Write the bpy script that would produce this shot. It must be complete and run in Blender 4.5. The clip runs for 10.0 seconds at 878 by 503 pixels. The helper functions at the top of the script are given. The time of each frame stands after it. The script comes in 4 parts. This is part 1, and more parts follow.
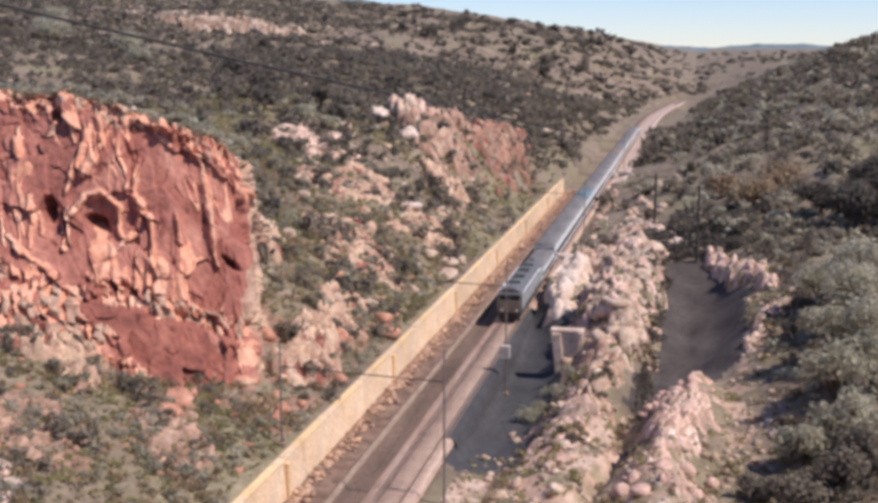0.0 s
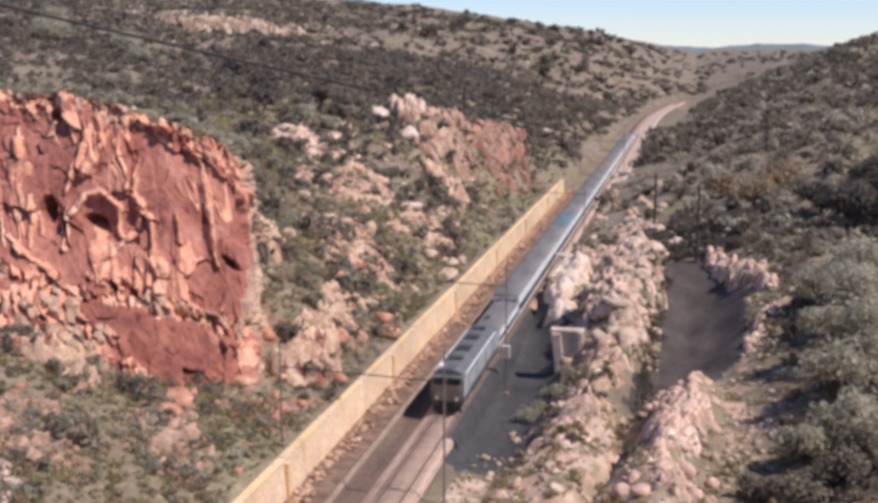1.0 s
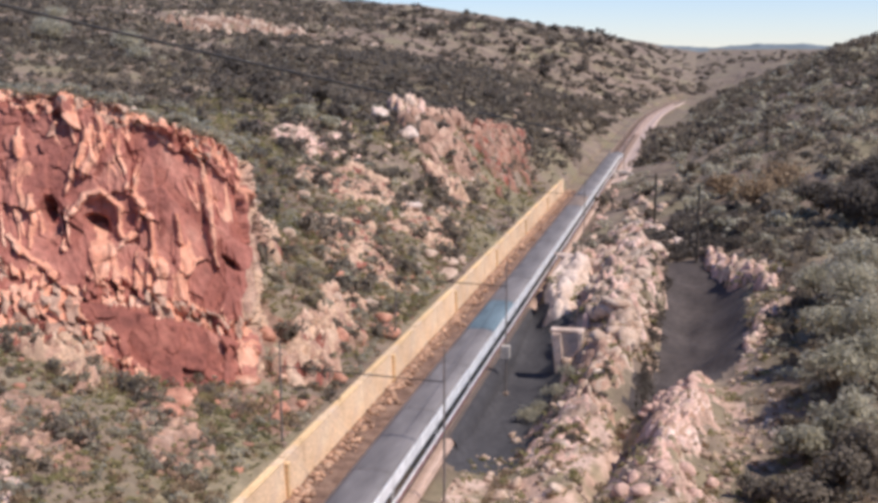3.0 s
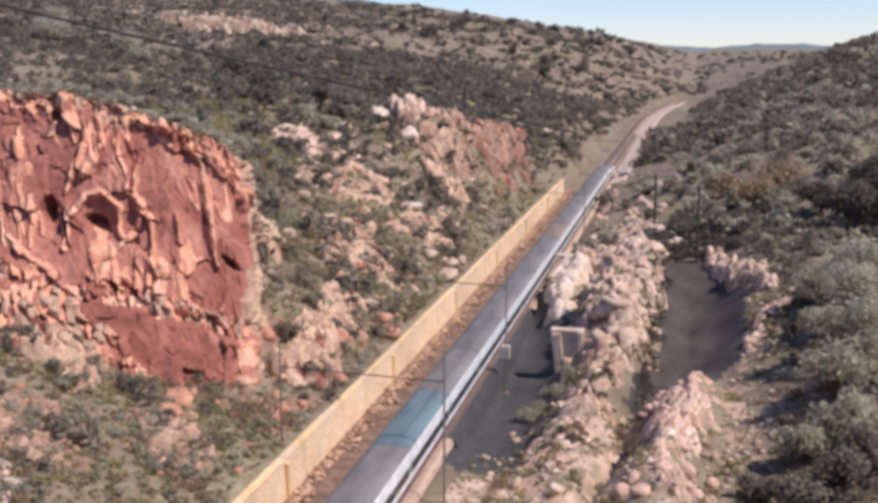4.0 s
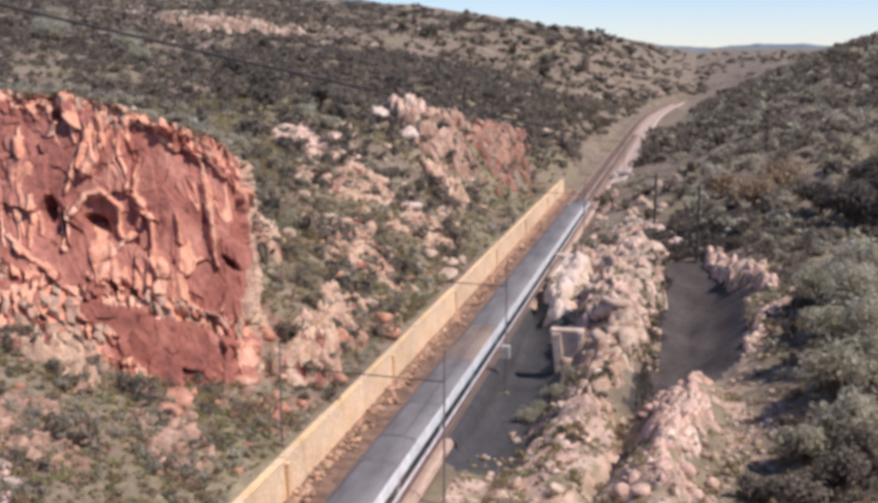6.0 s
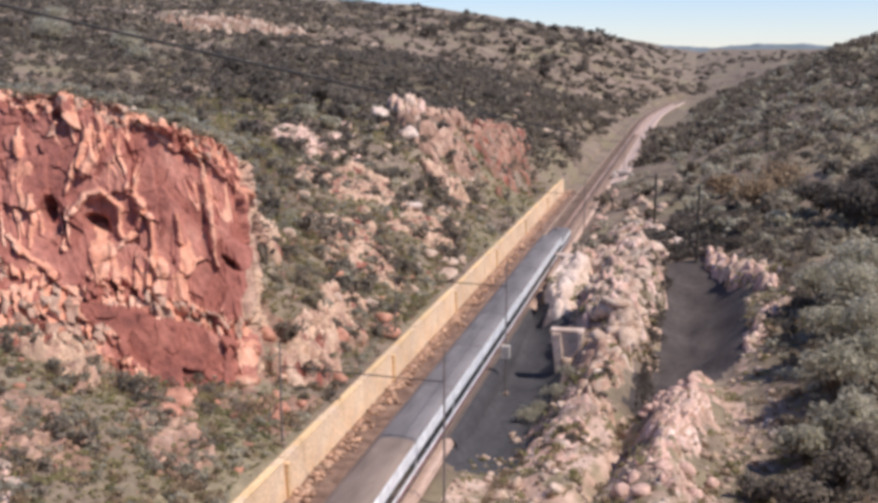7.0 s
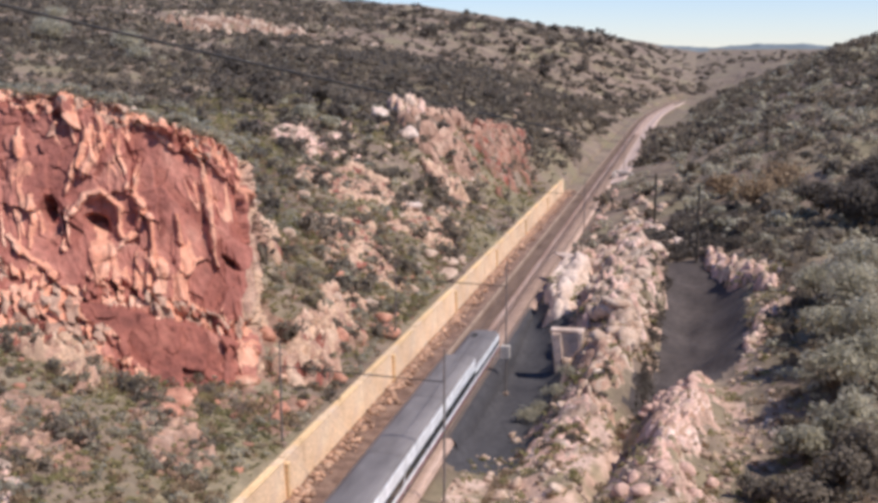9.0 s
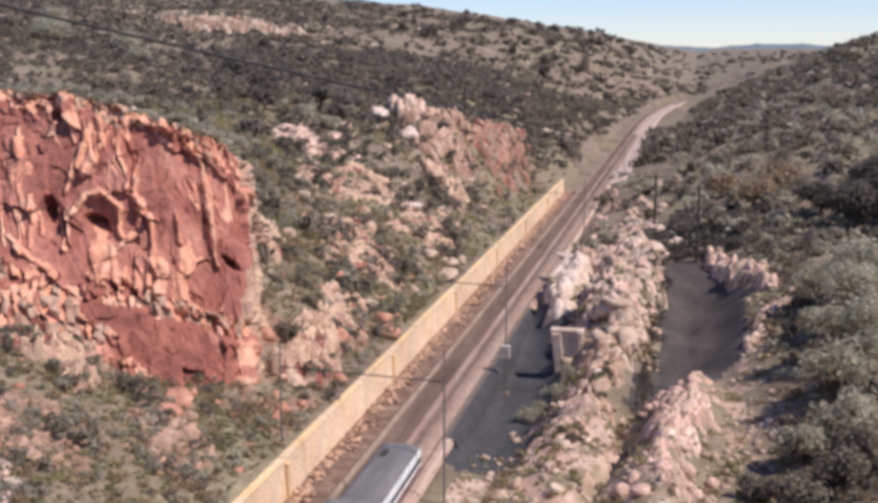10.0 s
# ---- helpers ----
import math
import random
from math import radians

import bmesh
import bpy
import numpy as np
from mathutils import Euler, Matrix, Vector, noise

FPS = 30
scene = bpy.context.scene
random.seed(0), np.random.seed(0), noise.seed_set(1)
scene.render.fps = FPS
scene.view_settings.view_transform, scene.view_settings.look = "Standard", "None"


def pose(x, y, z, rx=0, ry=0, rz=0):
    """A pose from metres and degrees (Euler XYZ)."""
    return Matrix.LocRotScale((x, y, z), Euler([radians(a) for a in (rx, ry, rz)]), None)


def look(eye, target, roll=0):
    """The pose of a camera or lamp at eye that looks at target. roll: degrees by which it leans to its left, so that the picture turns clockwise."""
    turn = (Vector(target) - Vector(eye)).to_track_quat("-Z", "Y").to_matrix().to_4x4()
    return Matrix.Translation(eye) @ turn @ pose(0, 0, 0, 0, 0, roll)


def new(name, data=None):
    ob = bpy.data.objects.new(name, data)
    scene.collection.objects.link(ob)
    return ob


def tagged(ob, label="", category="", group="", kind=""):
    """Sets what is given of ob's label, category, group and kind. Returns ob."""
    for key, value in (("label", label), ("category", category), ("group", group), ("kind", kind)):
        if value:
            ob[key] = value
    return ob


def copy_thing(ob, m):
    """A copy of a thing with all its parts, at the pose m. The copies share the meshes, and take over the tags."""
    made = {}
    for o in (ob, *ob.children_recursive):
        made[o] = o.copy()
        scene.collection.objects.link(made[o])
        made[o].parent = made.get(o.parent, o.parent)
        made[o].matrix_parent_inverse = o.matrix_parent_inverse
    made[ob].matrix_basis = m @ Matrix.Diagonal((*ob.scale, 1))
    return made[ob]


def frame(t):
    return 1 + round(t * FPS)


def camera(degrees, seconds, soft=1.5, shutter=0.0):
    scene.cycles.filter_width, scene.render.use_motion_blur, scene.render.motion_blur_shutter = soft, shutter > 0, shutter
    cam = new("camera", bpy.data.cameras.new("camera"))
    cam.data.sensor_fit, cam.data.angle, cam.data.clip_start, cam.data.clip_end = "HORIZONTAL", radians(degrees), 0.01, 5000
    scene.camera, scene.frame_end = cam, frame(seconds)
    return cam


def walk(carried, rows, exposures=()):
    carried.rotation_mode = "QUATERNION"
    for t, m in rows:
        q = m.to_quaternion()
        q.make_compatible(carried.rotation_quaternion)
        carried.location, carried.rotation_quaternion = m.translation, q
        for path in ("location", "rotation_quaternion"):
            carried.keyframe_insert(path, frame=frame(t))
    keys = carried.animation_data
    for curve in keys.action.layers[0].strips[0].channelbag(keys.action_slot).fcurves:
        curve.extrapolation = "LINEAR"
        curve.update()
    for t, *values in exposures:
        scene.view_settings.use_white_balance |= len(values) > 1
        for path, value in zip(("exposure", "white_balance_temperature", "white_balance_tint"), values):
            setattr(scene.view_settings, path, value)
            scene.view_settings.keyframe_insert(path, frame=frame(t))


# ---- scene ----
# ---------------------------------------------------------------- camera
EYE_Z = 31.7
cam = camera(42.81, 10.0, soft=3.8, shutter=0.5)
STAND = look((0, 0, EYE_Z), (-0.21633 * 100, 0.95956 * 100, EYE_Z - 0.17954 * 100 * 1.0), 0)
walk(cam, [(0, STAND), (10, STAND)], exposures=[(0, 0.22, 6150, 11), (10, 0.22, 6150, 11)])

# ---------------------------------------------------------------- light
SUN_EL, SUN_AZ = radians(54), radians(98)   # azimuth clockwise from +Y
SUN_DIR = Vector((math.sin(SUN_AZ) * math.cos(SUN_EL), math.cos(SUN_AZ) * math.cos(SUN_EL), math.sin(SUN_EL)))
world = bpy.data.worlds.new("sky")
scene.world = world
world.use_nodes = True
wn = world.node_tree
sky = wn.nodes.new("ShaderNodeTexSky")
sky.sky_type, sky.sun_disc = "NISHITA", False
sky.sun_elevation, sky.sun_rotation = SUN_EL, SUN_AZ
sky.altitude = 300
sky.air_density, sky.dust_density, sky.ozone_density = 0.9, 0.0, 2.5
wn.nodes["Background"].inputs["Strength"].default_value = 0.106
tint = wn.nodes.new("ShaderNodeMix")
tint.data_type, tint.blend_type = "RGBA", "MULTIPLY"
tint.inputs[0].default_value, tint.inputs[7].default_value = 1.0, (0.90, 0.92, 1.10, 1)
wn.links.new(sky.outputs[0], tint.inputs[6])
wn.links.new(tint.outputs[2], wn.nodes["Background"].inputs["Color"])
sun = new("sun", bpy.data.lights.new("sun", "SUN"))
sun.data.energy, sun.data.angle, sun.data.color = 4.0, radians(0.6), (1.0, 0.92, 0.84)
sun.matrix_world = look(SUN_DIR * 300, (0, 0, 0))

# ---------------------------------------------------------------- materials
def ramp_node(nt, fac, stops):
    r = nt.nodes.new("ShaderNodeValToRGB")
    els = r.color_ramp.elements
    while len(els) < len(stops):
        els.new(0.5)
    for e, (p, c) in zip(els, stops):
        e.position, e.color = p, (*c, 1)
    nt.links.new(fac, r.inputs[0])
    return r.outputs[0]


def noise_node(nt, scale, detail=6, rough=0.6, stretch=(1, 1, 1), distort=0.0):
    tc = nt.nodes.new("ShaderNodeTexCoord")
    mp = nt.nodes.new("ShaderNodeMapping")
    mp.inputs["Scale"].default_value = stretch
    n = nt.nodes.new("ShaderNodeTexNoise")
    n.inputs["Scale"].default_value, n.inputs["Detail"].default_value = scale, detail
    n.inputs["Roughness"].default_value, n.inputs["Distortion"].default_value = rough, distort
    nt.links.new(tc.outputs["Object"], mp.inputs[0])
    nt.links.new(mp.outputs[0], n.inputs["Vector"])
    return n.outputs["Fac"]


def mix_node(nt, fac, a, b, mode="MIX"):
    m = nt.nodes.new("ShaderNodeMix")
    m.data_type, m.blend_type = "RGBA", mode
    for sock, v in ((m.inputs[0], fac), (m.inputs[6], a), (m.inputs[7], b)):
        if isinstance(v, bpy.types.NodeSocket):
            nt.links.new(v, sock)
        else:
            sock.default_value = v if isinstance(v, (int, float)) else (*v, 1)
    return m.outputs[2]


def material(name, stops, scale, fine=None, rough=0.85, metal=0.0, bump=0.3, stretch=(1, 1, 1), vary=0.0, island=0.0, distort=0.0,
             patch=None, bump_scale=None, thin=0.0, spec=0.3):
    """Colour ramp over a coarse noise, darkened and lightened by a fine one; patch=(scale, lo, hi, stops): a second surface in patches."""
    m = bpy.data.materials.new(name)
    m.use_nodes = True
    nt = m.node_tree
    b = nt.nodes["Principled BSDF"]
    col = ramp_node(nt, noise_node(nt, scale, stretch=stretch, distort=distort), stops)
    fn = noise_node(nt, fine or scale * 9, 5, 0.65, stretch)
    if patch:
        ps, lo, hi, pst = patch
        pc = ramp_node(nt, noise_node(nt, scale * 2.3, stretch=stretch), pst)
        mask = ramp_node(nt, noise_node(nt, ps, 5, 0.6), [(lo, (0, 0, 0)), (hi, (1, 1, 1))])
        col = mix_node(nt, mask, col, pc)
    col = mix_node(nt, 0.55, col, ramp_node(nt, fn, [(0.3, (0.45, 0.45, 0.45)), (0.7, (1.5, 1.5, 1.5))]), "MULTIPLY")
    if vary or island:
        if vary:
            src = nt.nodes.new("ShaderNodeObjectInfo").outputs["Random"]
        else:
            src = nt.nodes.new("ShaderNodeNewGeometry").outputs["Random Per Island"]
        v = vary or island
        col = mix_node(nt, 1.0, col, ramp_node(nt, src, [(0.0, (1 - v, 1 - v, 1 - v)), (1.0, (1 + v, 1 + v * 0.9, 1 + v * 0.7))]), "MULTIPLY")
    nt.links.new(col, b.inputs["Base Color"])
    b.inputs["Specular IOR Level"].default_value = spec
    b.inputs["Roughness"].default_value, b.inputs["Metallic"].default_value = rough, metal
    if thin:
        tr = nt.nodes.new("ShaderNodeBsdfTranslucent")
        mx = nt.nodes.new("ShaderNodeMixShader")
        mx.inputs[0].default_value = thin
        nt.links.new(col, tr.inputs["Color"])
        nt.links.new(b.outputs[0], mx.inputs[1])
        nt.links.new(tr.outputs[0], mx.inputs[2])
        nt.links.new(mx.outputs[0], nt.nodes["Material Output"].inputs["Surface"])
    if bump:
        bp = nt.nodes.new("ShaderNodeBump")
        bp.inputs["Strength"].default_value, bp.inputs["Distance"].default_value = bump, 0.15
        nt.links.new(noise_node(nt, bump_scale or (fine or scale * 9), 4, 0.6, stretch) if bump_scale else fn, bp.inputs["Height"])
        nt.links.new(bp.outputs[0], b.inputs["Normal"])
    return m


M_GROUND = material("dry_scrub_soil", [(0.3, (0.135, 0.090, 0.066)), (0.5, (0.22, 0.158, 0.112)), (0.7, (0.34, 0.248, 0.18))], 0.09, 0.9, bump=0.5,
                    patch=(0.05, 0.45, 0.65, [(0.3, (0.185, 0.150, 0.085)), (0.7, (0.31, 0.25, 0.145))]))
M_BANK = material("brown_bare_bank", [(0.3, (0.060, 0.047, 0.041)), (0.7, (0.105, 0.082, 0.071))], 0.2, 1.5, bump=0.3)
M_DARKGREY = material("dark_grey_ground", [(0.3, (0.052, 0.047, 0.048)), (0.7, (0.078, 0.071, 0.071))], 0.3, 2.0, bump=0.3)
M_GRASS = material("olive_dry_grass", [(0.3, (0.235, 0.22, 0.10)), (0.5, (0.36, 0.32, 0.15)), (0.7, (0.50, 0.42, 0.225))], 0.15, 2.0, rough=0.85, bump=0, island=0.3, thin=0.45)
M_REDSOIL = material("pinkish_red_soil", [(0.3, (0.17, 0.095, 0.06)), (0.5, (0.29, 0.17, 0.115)), (0.7, (0.44, 0.29, 0.21))], 0.3, 1.6, bump=0.6)
M_SAND = material("pink_gravel_slope", [(0.3, (0.35, 0.215, 0.15)), (0.5, (0.54, 0.355, 0.26)), (0.7, (0.67, 0.48, 0.37))], 0.3, 2.2, bump=0.8,
                  patch=(0.25, 0.48, 0.62, [(0.3, (0.22, 0.17, 0.095)), (0.7, (0.36, 0.28, 0.17))]))
M_RED = material("red_rock", [(0.28, (0.24, 0.080, 0.058)), (0.45, (0.36, 0.132, 0.094)), (0.6, (0.44, 0.182, 0.128)), (0.75, (0.54, 0.27, 0.19))],
                 0.25, 1.8, bump=0.7, stretch=(1, 1, 0.45), distort=0.6)
M_REDPALE = material("salmon_rock", [(0.3, (0.55, 0.225, 0.135)), (0.5, (0.70, 0.325, 0.20)), (0.7, (0.78, 0.47, 0.32))], 0.3, 1.8, bump=0.7, stretch=(1, 1, 0.45), distort=0.6)
M_REDDARK = material("dark_red_rock", [(0.3, (0.17, 0.055, 0.04)), (0.5, (0.31, 0.105, 0.072)), (0.7, (0.41, 0.155, 0.105))], 0.3, 1.8, bump=0.7, distort=0.6)
M_PINK = material("buff_pink_rock", [(0.3, (0.22, 0.12, 0.085)), (0.48, (0.45, 0.265, 0.18)), (0.7, (0.60, 0.41, 0.29))], 0.35, 2.6, bump=0.6, distort=0.5)
M_PALEROCK = material("pale_pink_rock", [(0.3, (0.36, 0.195, 0.135)), (0.5, (0.68, 0.44, 0.34)), (0.7, (0.80, 0.60, 0.49))], 0.35, 2.6, bump=0.6, distort=0.5)
M_BUFF = material("buff_rock", [(0.3, (0.37, 0.235, 0.155)), (0.5, (0.58, 0.375, 0.245)), (0.7, (0.69, 0.485, 0.335))], 0.35, 2.6, bump=0.6, distort=0.5)
M_CREAM = material("cream_rock", [(0.3, (0.50, 0.35, 0.26)), (0.5, (0.70, 0.53, 0.42)), (0.7, (0.79, 0.64, 0.53))], 0.35, 2.2, bump=0.5)
M_BOULDER = material("pale_boulder_stone", [(0.3, (0.30, 0.19, 0.13)), (0.5, (0.50, 0.36, 0.27)), (0.7, (0.62, 0.50, 0.40))], 0.5, 3.5, bump=0.5, island=0.28)
M_REDSTONE = material("red_boulder_stone", [(0.3, (0.26, 0.10, 0.065)), (0.5, (0.48, 0.24, 0.16)), (0.7, (0.60, 0.42, 0.30))], 0.5, 3.5, bump=0.5, island=0.28)
M_FOOT = material("buff_pink_rubble", [(0.3, (0.26, 0.15, 0.10)), (0.5, (0.44, 0.275, 0.19)), (0.7, (0.57, 0.39, 0.28))], 0.5, 3.5, bump=0.5, island=0.4)
M_LEAF = material("olive_scrub_leaves", [(0.3, (0.18, 0.152, 0.115)), (0.5, (0.265, 0.22, 0.167)), (0.7, (0.355, 0.288, 0.22))], 0.08, 1.6, rough=0.8, bump=0, island=0.3, thin=0.5)
M_LEAF_DARK = material("dark_evergreen_leaves", [(0.3, (0.13, 0.110, 0.090)), (0.7, (0.24, 0.20, 0.165))], 0.1, 2.0, rough=0.8, bump=0, island=0.3, thin=0.5)
M_LEAF_GREY = material("grey_green_leaves", [(0.3, (0.44, 0.41, 0.31)), (0.7, (0.72, 0.67, 0.54))], 0.3, 2.0, rough=0.8, bump=0, island=0.35, thin=0.72)
M_DRY = material("dry_brown_twigs", [(0.3, (0.27, 0.185, 0.115)), (0.7, (0.50, 0.37, 0.24))], 0.3, 2.0, rough=0.85, bump=0, island=0.3, thin=0.4)
# woods blued in the base colour to stand for air haze
M_FARWOOD = material("haze_tinted_far_woods", [(0.3, (0.13, 0.16, 0.165)), (0.7, (0.23, 0.26, 0.26))], 0.012, 0.06, bump=0)
M_BARK = material("grey_brown_bark", [(0.3, (0.06, 0.045, 0.03)), (0.7, (0.16, 0.12, 0.085))], 1.5, 9, bump=0.5)
M_CONCRETE = material("ochre_concrete", [(0.3, (0.64, 0.40, 0.195)), (0.5, (0.82, 0.56, 0.30)), (0.75, (0.87, 0.66, 0.41))], 0.25, 5.0, rough=0.9, bump=0.15, vary=0.10,
                      patch=(0.45, 0.46, 0.66, [(0.3, (0.55, 0.35, 0.22)), (0.7, (0.80, 0.60, 0.43))]))
M_FACE = material("pinkish_wall_concrete", [(0.3, (0.62, 0.405, 0.235)), (0.5, (0.80, 0.565, 0.36)), (0.75, (0.87, 0.68, 0.47))], 0.25, 5.0, rough=0.9, bump=0.15, vary=0.10,
                  patch=(0.6, 0.50, 0.66, [(0.3, (0.50, 0.32, 0.20)), (0.7, (0.74, 0.54, 0.38))]))
M_KERB = material("pale_kerb_concrete", [(0.3, (0.24, 0.165, 0.12)), (0.7, (0.38, 0.275, 0.205))], 0.4, 3, rough=0.9, bump=0.3)
M_PALE = material("weathered_pale_concrete", [(0.3, (0.44, 0.38, 0.32)), (0.7, (0.66, 0.59, 0.51))], 0.5, 3, rough=0.9, bump=0.3)
M_BALLAST = material("rusty_ballast", [(0.3, (0.35, 0.22, 0.16)), (0.5, (0.51, 0.345, 0.262)), (0.7, (0.63, 0.465, 0.37))], 0.9, 7.0, bump=0.7, stretch=(1, 0.08, 1))
M_SHOULDER = material("pale_pink_gravel", [(0.3, (0.40, 0.27, 0.21)), (0.5, (0.55, 0.40, 0.32)), (0.7, (0.66, 0.50, 0.42))], 0.4, 3.0, bump=0.5)
# drain colour darkened to carry the shade beside the raised ballast
M_DITCH = material("shade_dark_drain", [(0.3, (0.115, 0.075, 0.056)), (0.7, (0.205, 0.138, 0.103))], 0.6, 6.0, bump=0.6, stretch=(1, 0.2, 1), spec=0.1)
M_VERGE = material("brown_rubble_verge", [(0.3, (0.12, 0.07, 0.05)), (0.5, (0.23, 0.14, 0.10)), (0.7, (0.36, 0.24, 0.17))], 0.7, 5.0, bump=0.9)
M_SLEEPER = material("dusty_wood_sleepers", [(0.3, (0.28, 0.185, 0.14)), (0.7, (0.43, 0.305, 0.235))], 2, 12, bump=0.4, island=0.15)
M_RAIL = material("rusty_rail_steel", [(0.3, (0.20, 0.13, 0.09)), (0.7, (0.36, 0.27, 0.21))], 2, 12, rough=0.5, metal=0.6, bump=0.1)
M_ROOF = material("grey_roof_paint", [(0.3, (0.155, 0.135, 0.127)), (0.5, (0.20, 0.176, 0.166)), (0.7, (0.25, 0.222, 0.21))], 0.25, 0.7, rough=0.75, bump=0.0, stretch=(1, 0.25, 1), vary=0.10, spec=0.25)
M_ROOF_BLUE = material("faded_blue_roof_paint", [(0.3, (0.11, 0.150, 0.168)), (0.5, (0.15, 0.195, 0.212)), (0.7, (0.20, 0.24, 0.255))], 0.25, 0.7, rough=0.75, bump=0.0, stretch=(1, 0.25, 1), spec=0.25)
M_ROOF_RUST = material("rusty_brown_roof_paint", [(0.3, (0.20, 0.145, 0.112)), (0.5, (0.26, 0.19, 0.147)), (0.7, (0.32, 0.24, 0.185))], 0.25, 0.7, rough=0.8, bump=0.0, stretch=(1, 0.25, 1), spec=0.25)
M_SILVER = material("silver_white_side", [(0.3, (0.80, 0.79, 0.77)), (0.7, (0.88, 0.87, 0.85))], 0.6, 1.2, rough=0.35, bump=0.0)
M_STRIPE = material("dark_red_band", [(0.3, (0.18, 0.03, 0.03)), (0.7, (0.26, 0.05, 0.04))], 0.8, 5, rough=0.4, bump=0.03)
M_UNDER = material("sooty_underframe", [(0.3, (0.025, 0.023, 0.021)), (0.7, (0.07, 0.06, 0.052))], 1.5, 8, rough=0.8, bump=0.2)
M_PANEL = material("dull_grey_panel_paint", [(0.3, (0.33, 0.32, 0.31)), (0.7, (0.48, 0.465, 0.45))], 0.9, 4, rough=0.5, bump=0.03)
M_WINDOW = material("dark_window_glass", [(0.3, (0.012, 0.014, 0.017)), (0.7, (0.03, 0.032, 0.036))], 1, 5, rough=0.12, bump=0)
M_LOCO = material("grey_loco_paint", [(0.3, (0.11, 0.105, 0.10)), (0.7, (0.19, 0.18, 0.17))], 0.8, 5, rough=0.5, bump=0.08)
M_NOSE = material("dull_brown_front_paint", [(0.3, (0.15, 0.115, 0.085)), (0.7, (0.26, 0.21, 0.16))], 0.8, 5, rough=0.5, bump=0.05)
M_STEEL = material("galvanised_mast_steel", [(0.3, (0.20, 0.17, 0.15)), (0.7, (0.34, 0.29, 0.26))], 1.5, 9, rough=0.55, metal=0.5, bump=0.1)
M_WIRE = material("dark_cable", [(0.3, (0.03, 0.027, 0.025)), (0.7, (0.06, 0.05, 0.045))], 2, 9, rough=0.6, bump=0)
M_POLE = material("tarred_pole_wood", [(0.3, (0.04, 0.033, 0.026)), (0.7, (0.10, 0.08, 0.06))], 1.5, 9, rough=0.8, bump=0.3)

# ---------------------------------------------------------------- numpy helpers
def hash2(i, j, seed):
    v = np.sin(i * 127.1 + j * 311.7 + seed * 74.7) * 43758.5453
    return v - np.floor(v)


def vnoise(x, y, seed=0):
    i, j = np.floor(x), np.floor(y)
    u, v = x - i, y - j
    u, v = u * u * (3 - 2 * u), v * v * (3 - 2 * v)
    return ((hash2(i, j, seed) * (1 - u) + hash2(i + 1, j, seed) * u) * (1 - v)
            + (hash2(i, j + 1, seed) * (1 - u) + hash2(i + 1, j + 1, seed) * u) * v)


def fbm(x, y, octaves=4, seed=0):
    s, a, t = 0, 0.5, 0
    for k in range(octaves):
        s, t = s + a * vnoise(x * 2 ** k + 13 * k, y * 2 ** k - 7 * k, seed + k), t + a
        a *= 0.5
    return s / t * 2 - 1


def smooth(a, b, x):
    t = np.clip((x - a) / (b - a), 0, 1)
    return t * t * (3 - 2 * t)


def mesh_np(name, verts, faces, mats, smooth_shade=False, mat_index=None):
    """A mesh from arrays; faces all of one size."""
    me = bpy.data.meshes.new(name)
    verts, faces = np.asarray(verts, dtype=np.float32), np.asarray(faces, dtype=np.int32)
    n, k = faces.shape
    me.vertices.add(len(verts))
    me.vertices.foreach_set("co", verts.ravel())
    me.loops.add(n * k)
    me.loops.foreach_set("vertex_index", faces.ravel())
    me.polygons.add(n)
    me.polygons.foreach_set("loop_start", np.arange(0, n * k, k, dtype=np.int32))
    if smooth_shade:
        me.polygons.foreach_set("use_smooth", np.ones(n, dtype=bool))
    for m in (mats if isinstance(mats, (list, tuple)) else [mats]):
        me.materials.append(m)
    if mat_index is not None:
        me.polygons.foreach_set("material_index", np.asarray(mat_index, dtype=np.int32))
    me.update(calc_edges=True)
    me.validate()
    return me


def part(name, bm, mat, parent=None, label="", smooth_shade=False):
    """Links a bmesh as one mesh object under a thing or a part."""
    me = bpy.data.meshes.new(name)
    if smooth_shade:
        for f in bm.faces:
            f.smooth = True
    bm.to_mesh(me)
    bm.free()
    me.materials.append(mat)
    ob = new(name, me)
    if parent:
        ob.parent = parent
    if label:
        ob["label"] = label
    return ob


def box_bm(boxes, bevel=0.0):
    """Boxes (cx, cy, cz, sx, sy, sz[, rz degrees]) joined into one bmesh, edges bevelled."""
    bm = bmesh.new()
    for cx, cy, cz, sx, sy, sz, *rz in boxes:
        m = Matrix.Translation((cx, cy, cz)) @ Matrix.Rotation(radians(rz[0] if rz else 0), 4, "Z") @ Matrix.Diagonal((sx, sy, sz, 1))
        bmesh.ops.create_cube(bm, size=1, matrix=m)
    if bevel:
        bmesh.ops.bevel(bm, geom=bm.edges[:], offset=bevel, segments=1, affect="EDGES")
    return bm


def rod_bm(rods, sides=8):
    """Tapered rods (p, q, r0, r1) joined into one bmesh."""
    bm = bmesh.new()
    for p, q, r0, r1 in rods:
        p, q = Vector(p), Vector(q)
        d = q - p
        m = Matrix.Translation((p + q) / 2) @ d.to_track_quat("Z", "Y").to_matrix().to_4x4()
        bmesh.ops.create_cone(bm, cap_ends=True, segments=sides, radius1=r0, radius2=r1, depth=d.length, matrix=m)
    return bm


